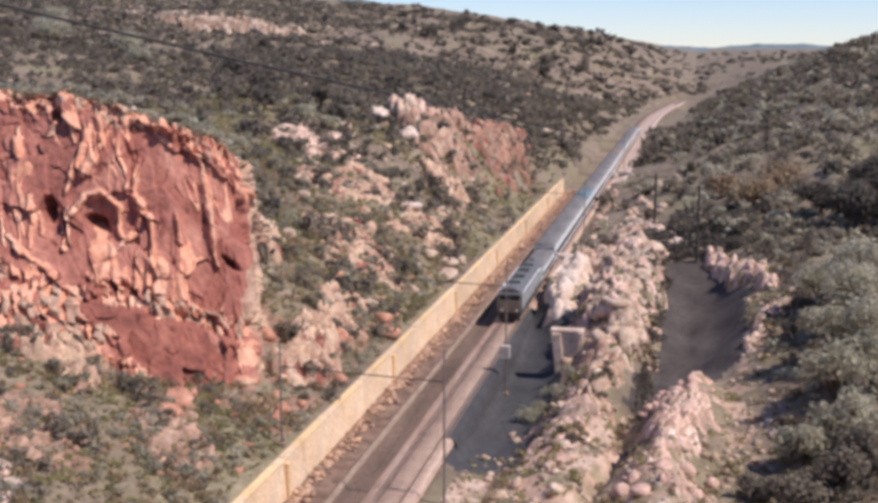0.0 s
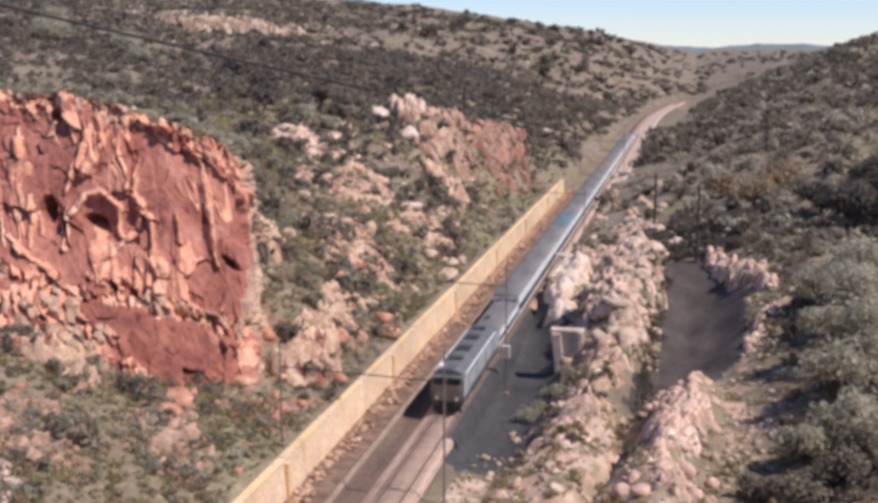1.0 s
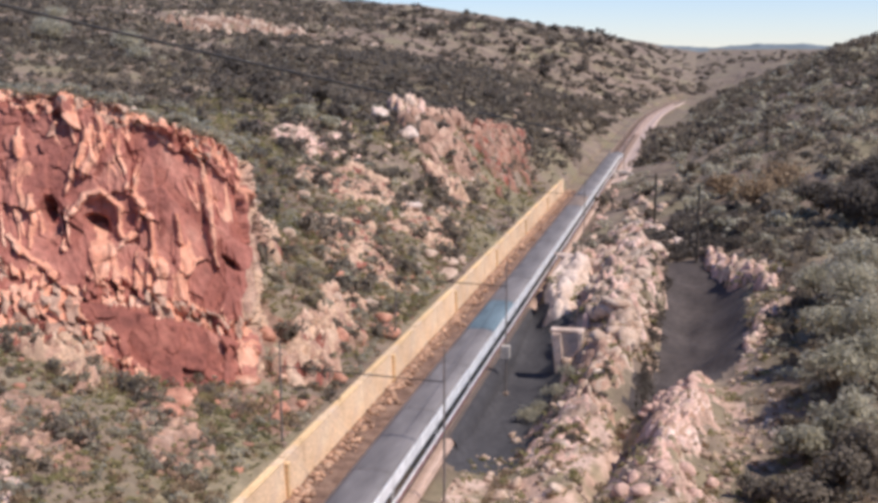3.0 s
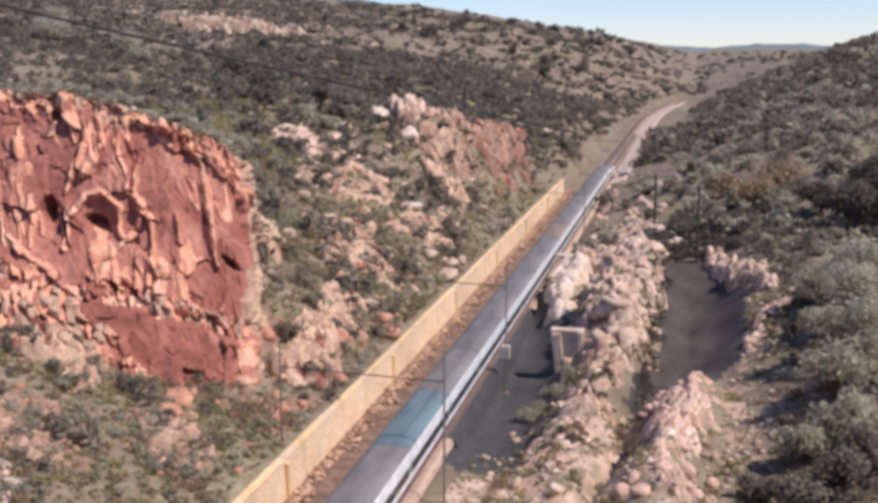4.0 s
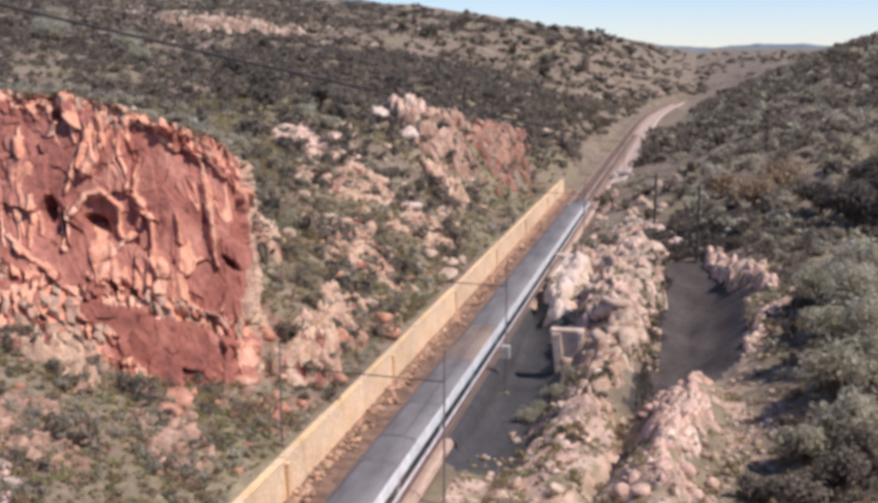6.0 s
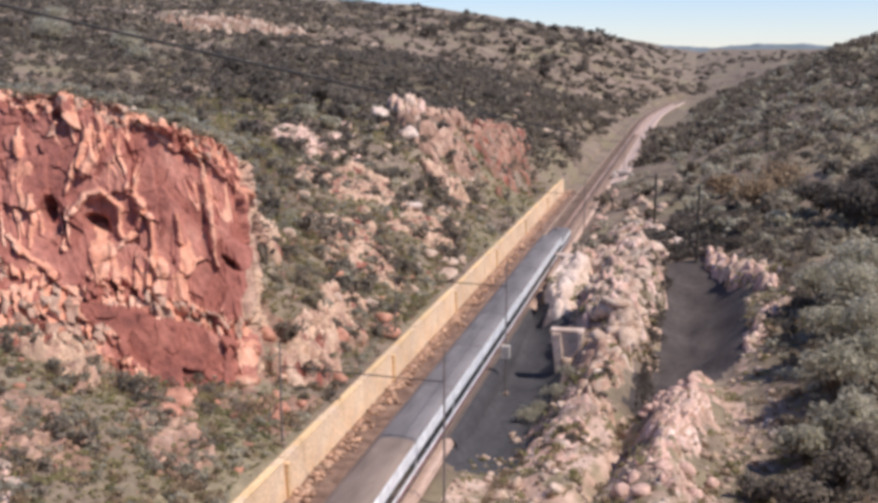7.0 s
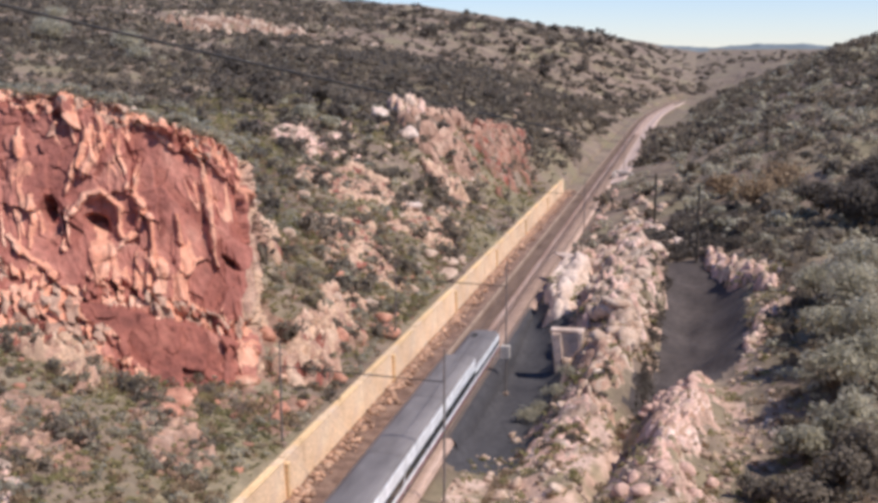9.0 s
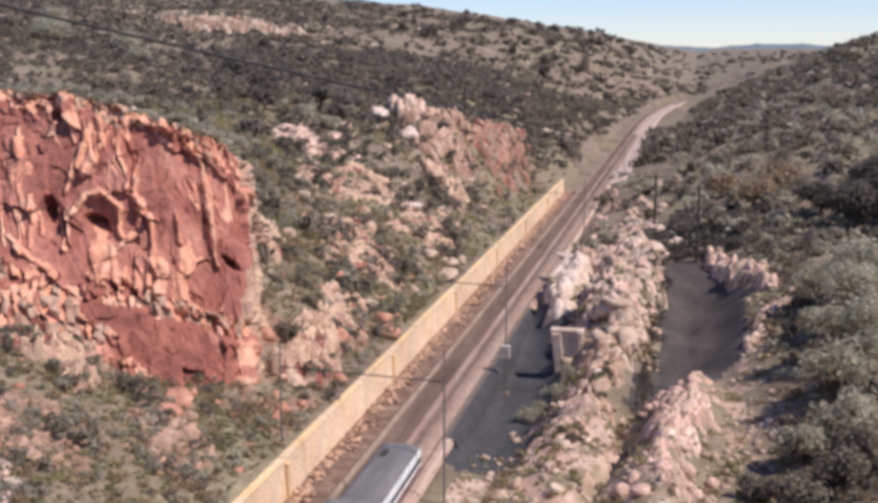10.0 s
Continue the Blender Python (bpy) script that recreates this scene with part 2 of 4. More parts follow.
def sweep_np(profile, path_y, x_of, z_of, closed=False):
    """Vertices and quads of a profile (x, z) swept along y; x_of, z_of: offsets along the way."""
    p, ys = np.array(profile, float), np.array(path_y, float)
    k, n = len(p), len(ys)
    v = np.zeros((n, k, 3))
    v[:, :, 0] = p[None, :, 0] + x_of(ys)[:, None]
    v[:, :, 1] = ys[:, None]
    v[:, :, 2] = p[None, :, 1] + z_of(ys)[:, None]
    idx = np.arange(n * k).reshape(n, k)
    a, b = idx[:-1], idx[1:]
    if closed:
        a2, b2 = np.roll(a, -1, 1), np.roll(b, -1, 1)
        f = np.stack([a, b, b2, a2], -1).reshape(-1, 4)
    else:
        f = np.stack([a[:, :-1], b[:, :-1], b[:, 1:], a[:, 1:]], -1).reshape(-1, 4)
    return v.reshape(-1, 3), f


# ---------------------------------------------------------------- the plan
TRACK_X = -19.9


def track_x(y):
    """The line: straight, then a long curve to the east."""
    return TRACK_X + np.clip(np.asarray(y, float) - 470, 0, 250) ** 2 / 3400 + np.clip(np.asarray(y, float) - 640, 0, 80) ** 2 / 900


# heights of the slope west of the line: distance from it, then heights at each station along it
WEST_S = [7.6, 12, 16, 20, 25, 31, 40, 60, 110, 220, 500]
WEST_NEAR = [(-60, [2.0, 5, 9, 18, 25, 27, 29, 31, 36, 44, 52]),
             (45, [2.4, 4, 6, 7.5, 9, 10.5, 13, 19, 32, 38, 48]),
             (80, [2.5, 4.2, 5.5, 7, 9, 11, 14, 19, 32, 38, 48]),
             (95, [2.5, 4.5, 6, 7, 10, 17, 24, 28, 31, 38, 48]),
             (104, [2.5, 4.5, 7, 9, 13, 17, 21.5, 24.5, 30, 38, 48]),
             (118, [2.5, 5, 7.5, 9.5, 11.5, 14, 17, 21, 28, 38, 48]),
             (160, [2.4, 5, 7.5, 9.5, 11.5, 13.5, 17, 21, 28, 38, 48])]
WEST_FAR = [(185, [2.2, 4.5, 7, 10, 15, 18, 18.5, 21, 28, 39, 48]),
            (208, [2.2, 5, 9, 13, 17.5, 19.8, 19.5, 22, 29, 39, 48]),
            (232, [1.8, 6.5, 13, 15, 16.5, 17.5, 18.5, 21, 29, 39, 48]),
            (262, [1.5, 6, 9.5, 11.5, 14, 16.5, 18.5, 22, 30, 40, 49]),
            (300, [1.2, 5, 8, 11, 14, 17, 20, 24, 31, 41, 50]),
            (400, [0.8, 4, 7, 9, 12, 14, 17, 22, 32, 44, 54]),
            (550, [0.0, 1, 1.5, 2, 3, 4.5, 8, 18, 36, 50, 60]),
            (900, [9, 11, 13, 15, 18, 22, 28, 37, 46, 64, 85]),
            (1700, [24, 24, 25, 25, 26, 27, 28, 31, 40, 60, 85]),
            (4200, [28, 28, 28, 28, 28, 28, 29, 30, 36, 55, 85])]
WEST = WEST_NEAR + WEST_FAR
# and east of it
EAST_S = [1.7, 6, 10, 15, 20, 26, 34, 45, 65, 100, 200]
EAST_NEAR = [(-60, [-0.5, 5, 14, 23, 27, 28, 29, 30, 32, 36, 44]),
             (4, [-0.5, 5, 14, 24, 29.5, 29.5, 29, 30, 32, 36, 44]),
             (34, [-0.5, 2, 5, 8, 10, 11, 11, 12, 14, 18, 32]),
             (75, [-0.5, -0.8, 0, 0.8, 1.2, 1.2, 2.5, 4, 8, 12, 24]),
             (100, [-0.5, -0.8, -0.3, 0.5, 0.6, 2.5, 5.5, 6, 8, 13, 25]),
             (130, [-0.5, 0, 1, 1.6, 1.8, 4.5, 7, 7.5, 9, 14, 26]),
             (150, [-0.5, 1.0, 2.4, 3.2, 4.2, 6, 7.5, 8.5, 10, 15, 27])]
EAST_FAR = [(200, [-0.5, 1, 2, 4, 5.5, 7.5, 9.5, 12, 15, 20, 30]),
            (300, [-0.5, 1, 2.5, 4, 6, 8.5, 12, 17, 25.5, 34, 44]),
            (420, [-0.5, -0.3, 0.2, 1, 2.4, 5.5, 11, 18, 29, 38.5, 48]),
            (600, [-0.4, -0.9, -0.9, -0.6, 0.4, 3.2, 7.5, 13, 22.5, 34, 50]),
            (720, [3, 4, 5, 6, 7, 9, 12, 15, 21, 28, 36]),
            (1000, [8, 9, 10, 11, 12, 13, 14, 16, 19, 22, 26]),
            (1700, [22, 22, 22, 23, 23, 23, 24, 24, 25, 25, 26]),
            (4200, [28, 28, 28, 28, 28, 28, 28, 28, 28, 28, 28])]
EAST = EAST_NEAR + EAST_FAR
# rises and hollows east of the line: x, y, half width, half length, turn, height, edge
FORMS = [(-15.7, 104, 4.2, 19, 2, -2.0, 2.4),      # ravine beside the bed
         (-14.7, 142, 2.4, 16, 2, 2.3, 1.2),         # cream rock bank at the ravine's head
         (-7.2, 132, 3.5, 20, -3, 3.5, 1.9),         # rock ridge
         (-6.8, 104, 2.3, 12, -4, 1.8, 1.4),         # its lower end
         (1.6, 122, 3.6, 24, -5, -1.8, 2.6),       # hollow of the bare bank
         (-0.4, 87, 2.3, 16, -5, 2.8, 1.8),        # rubble ridge
         (-5.0, 88, 0.7, 17, -6, -1.8, 0.7),       # gully along it
         (-10.0, 94, 1.5, 12, 4, 0.8, 1.6),        # bank between ravine and gully
         (-15.0, 174, 2.4, 18, 0, 1.0, 1.5)]


def forms(x, y):
    z = np.zeros_like(x)
    for cx, cy, rx, ry, turn, h, edge in FORMS:
        c, sn = math.cos(radians(turn)), math.sin(radians(turn))
        dx, dy = x - cx, y - cy
        u, v = (dx * c + dy * sn), (-dx * sn + dy * c)
        u = u + fbm(v / 5, v * 0 + cx, 3, 31) * 1.2
        d = (np.sqrt((u / rx) ** 2 + (v / ry) ** 2) - 1) * rx
        z = z + h * (1 - smooth(-edge, edge, d))
    return z


def table_height(s, y, cols, rows):
    ys = np.array([r[0] for r in rows], float)
    vals = np.array([r[1] for r in rows], float)
    per = np.stack([np.interp(s, cols, v) for v in vals])
    k = np.clip(np.searchsorted(ys, y) - 1, 0, len(ys) - 2)
    t = np.clip((y - ys[k]) / (ys[k + 1] - ys[k]), 0, 1)
    t = t * t * (3 - 2 * t) * 0.5 + t * 0.5
    ar = np.arange(len(s))
    return per[k, ar] * (1 - t) + per[k + 1, ar] * t


def ground_z(x, y):
    """Height of the ground anywhere."""
    x, y = np.atleast_1d(np.asarray(x, float)), np.atleast_1d(np.asarray(y, float))
    s = x - track_x(np.minimum(y, 700))
    far = np.clip((np.hypot(x, y) - 150) / 500, 0, 1)
    rough = fbm(x / 14, y / 14, 4, 3) * (1.1 + 0.9 * far) + fbm(x / 3.5, y / 3.5, 3, 9) * 0.5 + fbm(x / 90, y / 90, 3, 5) * 3 * far
    w = table_height(np.maximum(-s, 7.6), y, WEST_S, WEST) + rough * smooth(7.6, 14, -s)
    e = table_height(np.maximum(s, 1.7), y, EAST_S, EAST) + rough * smooth(3.0, 9, s) * 0.8 + forms(x, y) * smooth(1.7, 2.3, s)
    bed = np.where(y > 620, np.clip((y - 620) / 1100, 0, 1) * 16, 0) - 0.55
    k = np.clip((s + 7.55) / 9.25, 0, 1)
    bed = np.where(y > 700, w * (1 - k) + e * k, bed)
    z = np.where(s < -7.55, w, np.where(s > 1.7, e, bed))
    return z


def build_ground():
    def axis(fine0, fine1, step, lo, hi, grow):
        a = list(np.arange(fine0, fine1, step))
        d = step
        while a[-1] < hi:
            d *= grow
            a.append(a[-1] + d)
        d = step
        while a[0] > lo:
            d *= grow
            a.insert(0, a[0] - d)
        return np.array(a)
    xs = axis(-75, 30, 0.55, -2600, 2600, 1.05)
    xs = np.unique(np.concatenate([xs, [TRACK_X - 7.56, TRACK_X - 7.54, TRACK_X + 1.69, TRACK_X + 1.71]]))
    ys = axis(55, 250, 0.8, -300, 4200, 1.03)
    gx, gy = np.meshgrid(xs, ys)
    bend = track_x(gy) - TRACK_X
    gx = gx + bend * np.exp(-((gx - TRACK_X) / 300) ** 2)
    z = ground_z(gx.ravel(), gy.ravel())
    v = np.stack([gx.ravel(), gy.ravel(), z], 1)
    idx = np.arange(len(v)).reshape(gx.shape)
    f = np.stack([idx[:-1, :-1], idx[:-1, 1:], idx[1:, 1:], idx[1:, :-1]], -1).reshape(-1, 4)
    cx, cy = v[f].mean(1)[:, 0], v[f].mean(1)[:, 1]
    edge = fbm(cx / 4, cy / 4, 3, 77) * 2.0
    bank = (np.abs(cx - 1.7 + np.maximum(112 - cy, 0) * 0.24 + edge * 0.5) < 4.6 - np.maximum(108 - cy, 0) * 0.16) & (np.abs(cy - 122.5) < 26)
    # one dark grey over the whole ravine floor, up to the bed
    dark_floor = (cx > TRACK_X + 1.75) & (cx < -11.6 - np.maximum(cy - 112, 0) * 0.12 + edge * 0.5) & (np.abs(cy - 109 + edge * 0.6) < 27)
    red = (cx < TRACK_X - 9) & (cy < 112 + edge * 4) & (fbm(cx / 6, cy / 6, 4, 61) > 0.27)
    sand = (cx > TRACK_X + 3) & (cx < 6 + edge) & (cy < 141) & (fbm(cx / 6, cy / 6, 4, 66) > -0.15)
    mi = np.where(dark_floor, 4, np.where(bank, 1, np.where(red, 2, np.where(sand, 3, 0))))
    ob = new("ground", mesh_np("ground", v, f, [M_GROUND, M_BANK, M_REDSOIL, M_SAND, M_DARKGREY], True, mi))
    tagged(ob, "dry stony hillsides with reddish soil and scrub", "ground", kind="structure")


build_ground()

def far_ridge(x0, x1, y, heights, label, seed):
    """A low range of hills on the horizon, its distance haze painted into the colour."""
    xs = np.arange(x0, x1, 6.0)
    t = np.linspace(0, 1, len(heights))
    top = np.interp((xs - x0) / (x1 - x0), t, heights) + fbm(xs / 60, xs * 0, 4, seed) * 2.5 + np.abs(fbm(xs / 14, xs * 0, 2, seed + 3)) * 2.5
    ys = np.array([-420.0, -220, -80, 0, 160, 420])
    share = np.array([0.0, 0.45, 0.85, 1.0, 0.7, 0.0])
    gx, gy = np.meshgrid(xs, y + ys)
    gz = 20 + (top[None] - 20) * share[:, None]
    gz = gz + fbm(gx / 40, gy / 40, 3, seed + 7) * 2.0 * (share[:, None] < 0.99)
    idx = np.arange(gx.size).reshape(gx.shape)
    f = np.stack([idx[:-1, :-1], idx[:-1, 1:], idx[1:, 1:], idx[1:, :-1]], -1).reshape(-1, 4)
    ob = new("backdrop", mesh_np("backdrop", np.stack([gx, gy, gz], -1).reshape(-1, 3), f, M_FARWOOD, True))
    tagged(ob, label, "hills", kind="structure")


far_ridge(-1000, 30, 2600, [190, 165, 142, 120, 99, 78, 56, 40, 34, 30], "distant wooded hillside, blue-green from painted haze", 210)
far_ridge(-10, 420, 3000, [24, 30, 36, 39, 37, 38, 35, 31, 28], "distant range of hills, blue-grey from painted haze", 220)

# ---------------------------------------------------------------- railway formation
STRAIGHT = np.concatenate([np.arange(-140, 470, 5.0), np.arange(470, 700, 10.0)])


def bed_z(ys):
    return np.where(ys > 620, np.clip((ys - 620) / 1100, 0, 1) * 16, 0.0)


def strip(name, profile, mat, label, category, ys=STRAIGHT, closed=False):
    v, f = sweep_np(profile, ys, track_x, bed_z, closed)
    return tagged(new(name, mesh_np(name, v, f, mat)), label, category, kind="structure")


strip("trackbed", [(-2.5, -0.7), (-1.75, 0.0), (1.5, 0.0), (1.74, -0.3), (1.76, -0.7)], M_BALLAST, "rust-brown stone ballast bed under the railway track", "ballast")
# dark strip over the ballast's right edge: shade put into its colour
strip("shade_shoulder", [(0.98, 0.05), (1.5, 0.03), (1.95, -0.35), (2.2, -1.6)], M_DARKGREY, "shoulder of the track bed above the ravine, darkened as if in shade", "ballast", np.arange(86, 138, 4.0))
strip("shoulder", [(1.3, 0.03), (2.6, 0.12), (3.9, 0.5), (4.9, 0.9), (5.4, 0.2)], M_SHOULDER, "pale pink gravel shoulder of the far track", "ballast", STRAIGHT[STRAIGHT > 262])
# dark strip left of the ballast, shade held in its material
strip("drain", [(-4.2, -0.25), (-3.9, -0.5), (-2.3, -0.5)], M_DITCH, "drain beside the ballast, painted dark for shade", "drain")
strip("kerb", [(-4.55, -0.6), (-4.55, 0.06), (-4.15, 0.06), (-4.15, -0.6)], M_KERB, "pale concrete kerb between drain and verge", "kerb")
strip("verge", [(-7.7, 0.25), (-6.2, 0.1), (-4.5, -0.02)], M_VERGE, "brown rubble verge at the foot of the retaining wall", "verge", STRAIGHT[STRAIGHT < 251])
strip("verge", [(-7.7, 0.15), (-6.2, 0.1), (-4.5, -0.02)], M_GROUND, "dry earth verge beside the far track", "verge", STRAIGHT[STRAIGHT > 248])


def build_track():
    track = tagged(new("railway_track"), "single railway track with rusty rails on timber sleepers", "track", kind="structure")
    for gx in (-0.834, 0.834):
        v, f = sweep_np([(gx - 0.07, 0.02), (gx - 0.035, 0.04), (gx - 0.035, 0.16), (gx + 0.035, 0.16), (gx + 0.035, 0.04), (gx + 0.07, 0.02)], STRAIGHT, track_x, bed_z, True)
        r = new("rail", mesh_np("rail", v, f, M_RAIL))
        r.parent = track
    ys = np.arange(40, 420, 0.62)
    base = np.array([(sx * 1.3, sy * 0.12, z) for z in (-0.05, 0.045) for sx, sy in ((-1, -1), (1, -1), (1, 1), (-1, 1))])
    fb = np.array([(4, 5, 6, 7), (0, 1, 5, 4), (1, 2, 6, 5), (2, 3, 7, 6), (3, 0, 4, 7)])
    v = (base[None] + np.stack([track_x(ys), ys, 0 * ys], 1)[:, None]).reshape(-1, 3)
    f = (fb[None] + 8 * np.arange(len(ys))[:, None, None]).reshape(-1, 4)
    s = tagged(new("sleepers", mesh_np("sleepers", v, f, M_SLEEPER)), kind="stuff")
    s.parent = track


build_track()


def build_wall():
    """Ochre retaining wall of cast bays with a coping and pilasters, 3 m high, along the west side."""
    wall = tagged(new("retaining_wall"), "long ochre concrete retaining wall, sunlit, beside the track", "retaining wall", kind="structure")
    x = TRACK_X - 7.3
    bay, rng = 9.67, random.Random(4)
    bm = box_bm([(0, 0, 1.2, 0.5, bay - 0.05, 3.6)], 0.03)
    for v in bm.verts:
        if v.co.z > 1:
            v.co.x -= 0.22
    panel = part("wall_panel", bm, M_FACE, wall)
    top = part("coping", box_bm([(0, 0, 3.08, 0.62, bay - 0.05, 0.16)], 0.03), M_CONCRETE, wall)
    post = part("pilaster", box_bm([(0.2, 0, 1.3, 0.34, 0.5, 3.0)], 0.03), M_CONCRETE, wall, "stained concrete pilaster")
    for k in range(21):
        y0 = 42.0 + k * bay
        ob, cp = (panel, top) if k == 0 else (new("wall_panel", panel.data), new("coping", top.data))
        ob.parent = cp.parent = wall
        ob.location = (x + rng.uniform(-0.03, 0.03), y0 + bay / 2, rng.uniform(-0.04, 0.04))
        cp.location = (x - 0.2, y0 + bay / 2, ob.location.z)
        if k % 3 == 0:
            ps = post if k == 0 else new("pilaster", post.data)
            ps.parent = wall
            ps.location = (x, y0, 0)


build_wall()

# ---------------------------------------------------------------- rock faces
def cells(u, v, seed):
    """Broken blocks: a random number for each cell and the distance to its edge."""
    i0, j0 = np.floor(u), np.floor(v)
    f1, f2, rid, tilt = np.full(u.shape, 9.0), np.full(u.shape, 9.0), np.zeros(u.shape), np.zeros(u.shape)
    for di in (-1, 0, 1):
        for dj in (-1, 0, 1):
            i, j = i0 + di, j0 + dj
            cu, cv = u - i - 0.1 - 0.8 * hash2(i, j, seed), v - j - 0.1 - 0.8 * hash2(i, j, seed + 5)
            d = np.hypot(cu, cv)
            near = d < f1
            f2 = np.where(near, f1, np.minimum(f2, d))
            rid = np.where(near, hash2(i, j, seed + 9), rid)
            tilt = np.where(near, cu * (hash2(i, j, seed + 12) - 0.5) * 2 + cv * (hash2(i, j, seed + 15) - 0.5) * 2, tilt)
            f1 = np.where(near, d, f1)
    return rid, f2 - f1, tilt


# ribs of the red cliff: way along the face and height on it, both in metres
RIBS = [[(10.0, 12.2), (9.8, 9.6), (9.5, 7.1)], [(13.9, 19.6), (13.1, 15.9), (12.1, 12.9)], [(15.0, 21.4), (15.4, 19.4), (14.3, 16.9), (13.8, 15.3)],
        [(16.4, 19.7), (17.1, 17.5), (17.3, 15.6)], [(18.2, 18.1), (17.8, 15.6)], [(12.2, 7.9), (12.7, 11.0), (13.9, 13.5), (15.4, 14.5), (16.6, 13.4), (16.9, 10.5)],
        [(18.2, 13.9), (17.6, 11.0), (15.7, 7.9), (14.1, 4.3)], [(19.1, 13.2), (19.4, 10.2), (19.0, 7.3)]]
RIBS_EAST = [[(18.0, 15.0), (18.6, 14.3)], [(23.6, 20.3), (24.2, 17.4), (24.5, 14.4), (25.1, 11.4)], [(18.4, 22.4), (21.6, 22.3), (23.6, 20.3)],
             [(21.3, 14.2), (21.8, 12.2)], [(7.8, 7.6), (9.9, 6.1), (13.9, 4.0)], [(12.7, 22.6), (13.1, 18.8)], [(28.0, 20.0), (30.3, 17.7)],
             [(21.1, 5.0), (21.0, 3.0)], [(24.0, 4.6), (23.7, 2.2)], [(8.9, 19.0), (8.5, 15.9)], [(20.2, 9.5), (19.7, 6.8)]]
CLIFF_FOOT = [(-57.6, 72, 14.4), (-53.2, 73, 12.9), (-49.7, 74, 11.1), (-46.2, 75, 9.4), (-42.8, 76.5, 7.9), (-39.4, 78, 6.3), (-36.6, 80, 3.9), (-34, 82, 2),
              (-36.7, 92, 3.3), (-40.4, 104, 4.3)]
CLIFF_CREST = [(-71.9, 92, 27.3), (-65, 91.5, 27.6), (-59.5, 91, 27.6), (-54.2, 90.5, 27.2), (-49.4, 90.5, 26.4), (-44.9, 91, 25.2), (-41.4, 92.5, 23.7), (-39.8, 95, 21.3),
               (-41.3, 101, 15.9), (-43, 110, 11)]


def red_cliff():
    """A quarried red face: smooth plates, standing ribs, an arched hollow, a rubble bench and a slab below it."""
    nu, nv, seed = 460, 230, 5
    u, w = np.linspace(0, 1, nu), np.linspace(-0.22, 1.0, nv)

    def line(p):
        p, t = np.array(p, float), np.linspace(0, 1, len(p))
        a = np.stack([np.interp(u, t, p[:, i]) for i in range(3)], 1)
        for i in range(3):
            a[:, i] = np.convolve(np.pad(a[:, i], (11, 11), mode="edge"), np.ones(23) / 23, "valid")
        return a
    a, b = line(CLIFF_FOOT), line(CLIFF_CREST)
    along = np.concatenate([[0], np.cumsum(np.linalg.norm(np.diff(a, axis=0), axis=1))])
    uu, ww = np.meshgrid(along, w * 23.0)
    p = a[None] * (1 - w[:, None, None]) + b[None] * w[:, None, None]
    jx, jy = uu + fbm(uu / 1.8, ww / 1.8, 3, 21) * 0.4, ww + fbm(uu / 1.8, ww / 1.8, 3, 22) * 0.4

    def stroke(pts):
        best = np.full(uu.shape, 99.0)
        for (x0, y0), (x1, y1) in zip(pts, pts[1:]):
            k = np.clip(((jx - x0) * (x1 - x0) + (jy - y0) * (y1 - y0)) / ((x1 - x0) ** 2 + (y1 - y0) ** 2), 0, 1)
            best = np.minimum(best, np.hypot(jx - x0 - k * (x1 - x0), jy - y0 - k * (y1 - y0)))
        return best
    big, e1, t1 = cells(jx / 3.6, jy / 5.2, seed)
    mid, e2, t2 = cells(jx / 1.5, jy / 2.6, seed + 3)
    small, e3, t3 = cells(jx / 0.55, jy / 0.7, seed + 6)
    bench = np.interp(uu, [0, 7.2, 13.9, 20.6, 28.3, 60], [2.6, 3.1, 3.6, 5.2, 6.2, 5.0]) + fbm(uu / 2, uu * 0, 3, 33) * 0.5
    slab = (1 - smooth(-0.15, 0.35, ww - bench)) * (1 - smooth(25.8, 27.4, uu + fbm(uu, ww / 1.5, 3, 40)))
    loose = smooth(-0.1, 0.3, ww - bench) * (1 - smooth(0.8, 2.6, ww - bench - fbm(uu / 1.6, ww / 1.6, 3, 35) * 1.2))
    loose = np.maximum(loose, slab * (1 - smooth(-0.5, 0.5, uu - 14.5 - (3.5 - ww) * 1.2 + fbm(uu / 2, ww / 2, 3, 39) * 2)))
    crag = smooth(19.5, 22.2, ww + fbm(uu / 2, ww / 2, 3, 37) * 1.5)
    calm = (1 - loose) * (1 - 0.7 * crag)
    rib = np.zeros(uu.shape)
    for pts in RIBS + RIBS_EAST:
        d = stroke(pts)
        rib = np.maximum(rib, np.clip(1.3 - d / (0.2 + 0.28 * mid), 0, 1) * (0.45 + 0.7 * mid + 0.3 * fbm(uu / 0.6, ww / 0.9, 2, 44)))
    flute = 0.5 - np.abs(fbm((jx + ww * 0.12) / 0.75, jy / 4.5, 3, 46)) * 1.6
    fluted = smooth(-0.1, 0.35, fbm(uu / 4, ww / 5, 2, 47) + 0.5 * np.exp(-((uu - 18.5) / 2.6) ** 2 - ((ww - 10) / 4) ** 2)) * calm * (1 - slab)
    d = 0.9 * fbm(uu / 9, ww / 9, 2, 50) + 0.62 * flute * fluted + calm * (0.95 * (big - 0.5) + 0.6 * t1 + 0.26 * (mid - 0.5) + 0.26 * t2)
    d = d + (loose * 0.75 + crag * 0.6 + 0.07) * (0.8 * (small - 0.5) + 1.0 * t3) + (loose + crag) * (0.7 * (mid - 0.5) + 0.5 * t2)
    d = d + 0.85 * rib * (1 - 0.75 * slab) + slab * 1.3 + 0.05 * fbm(uu / 0.35, ww / 0.35, 2, 52)
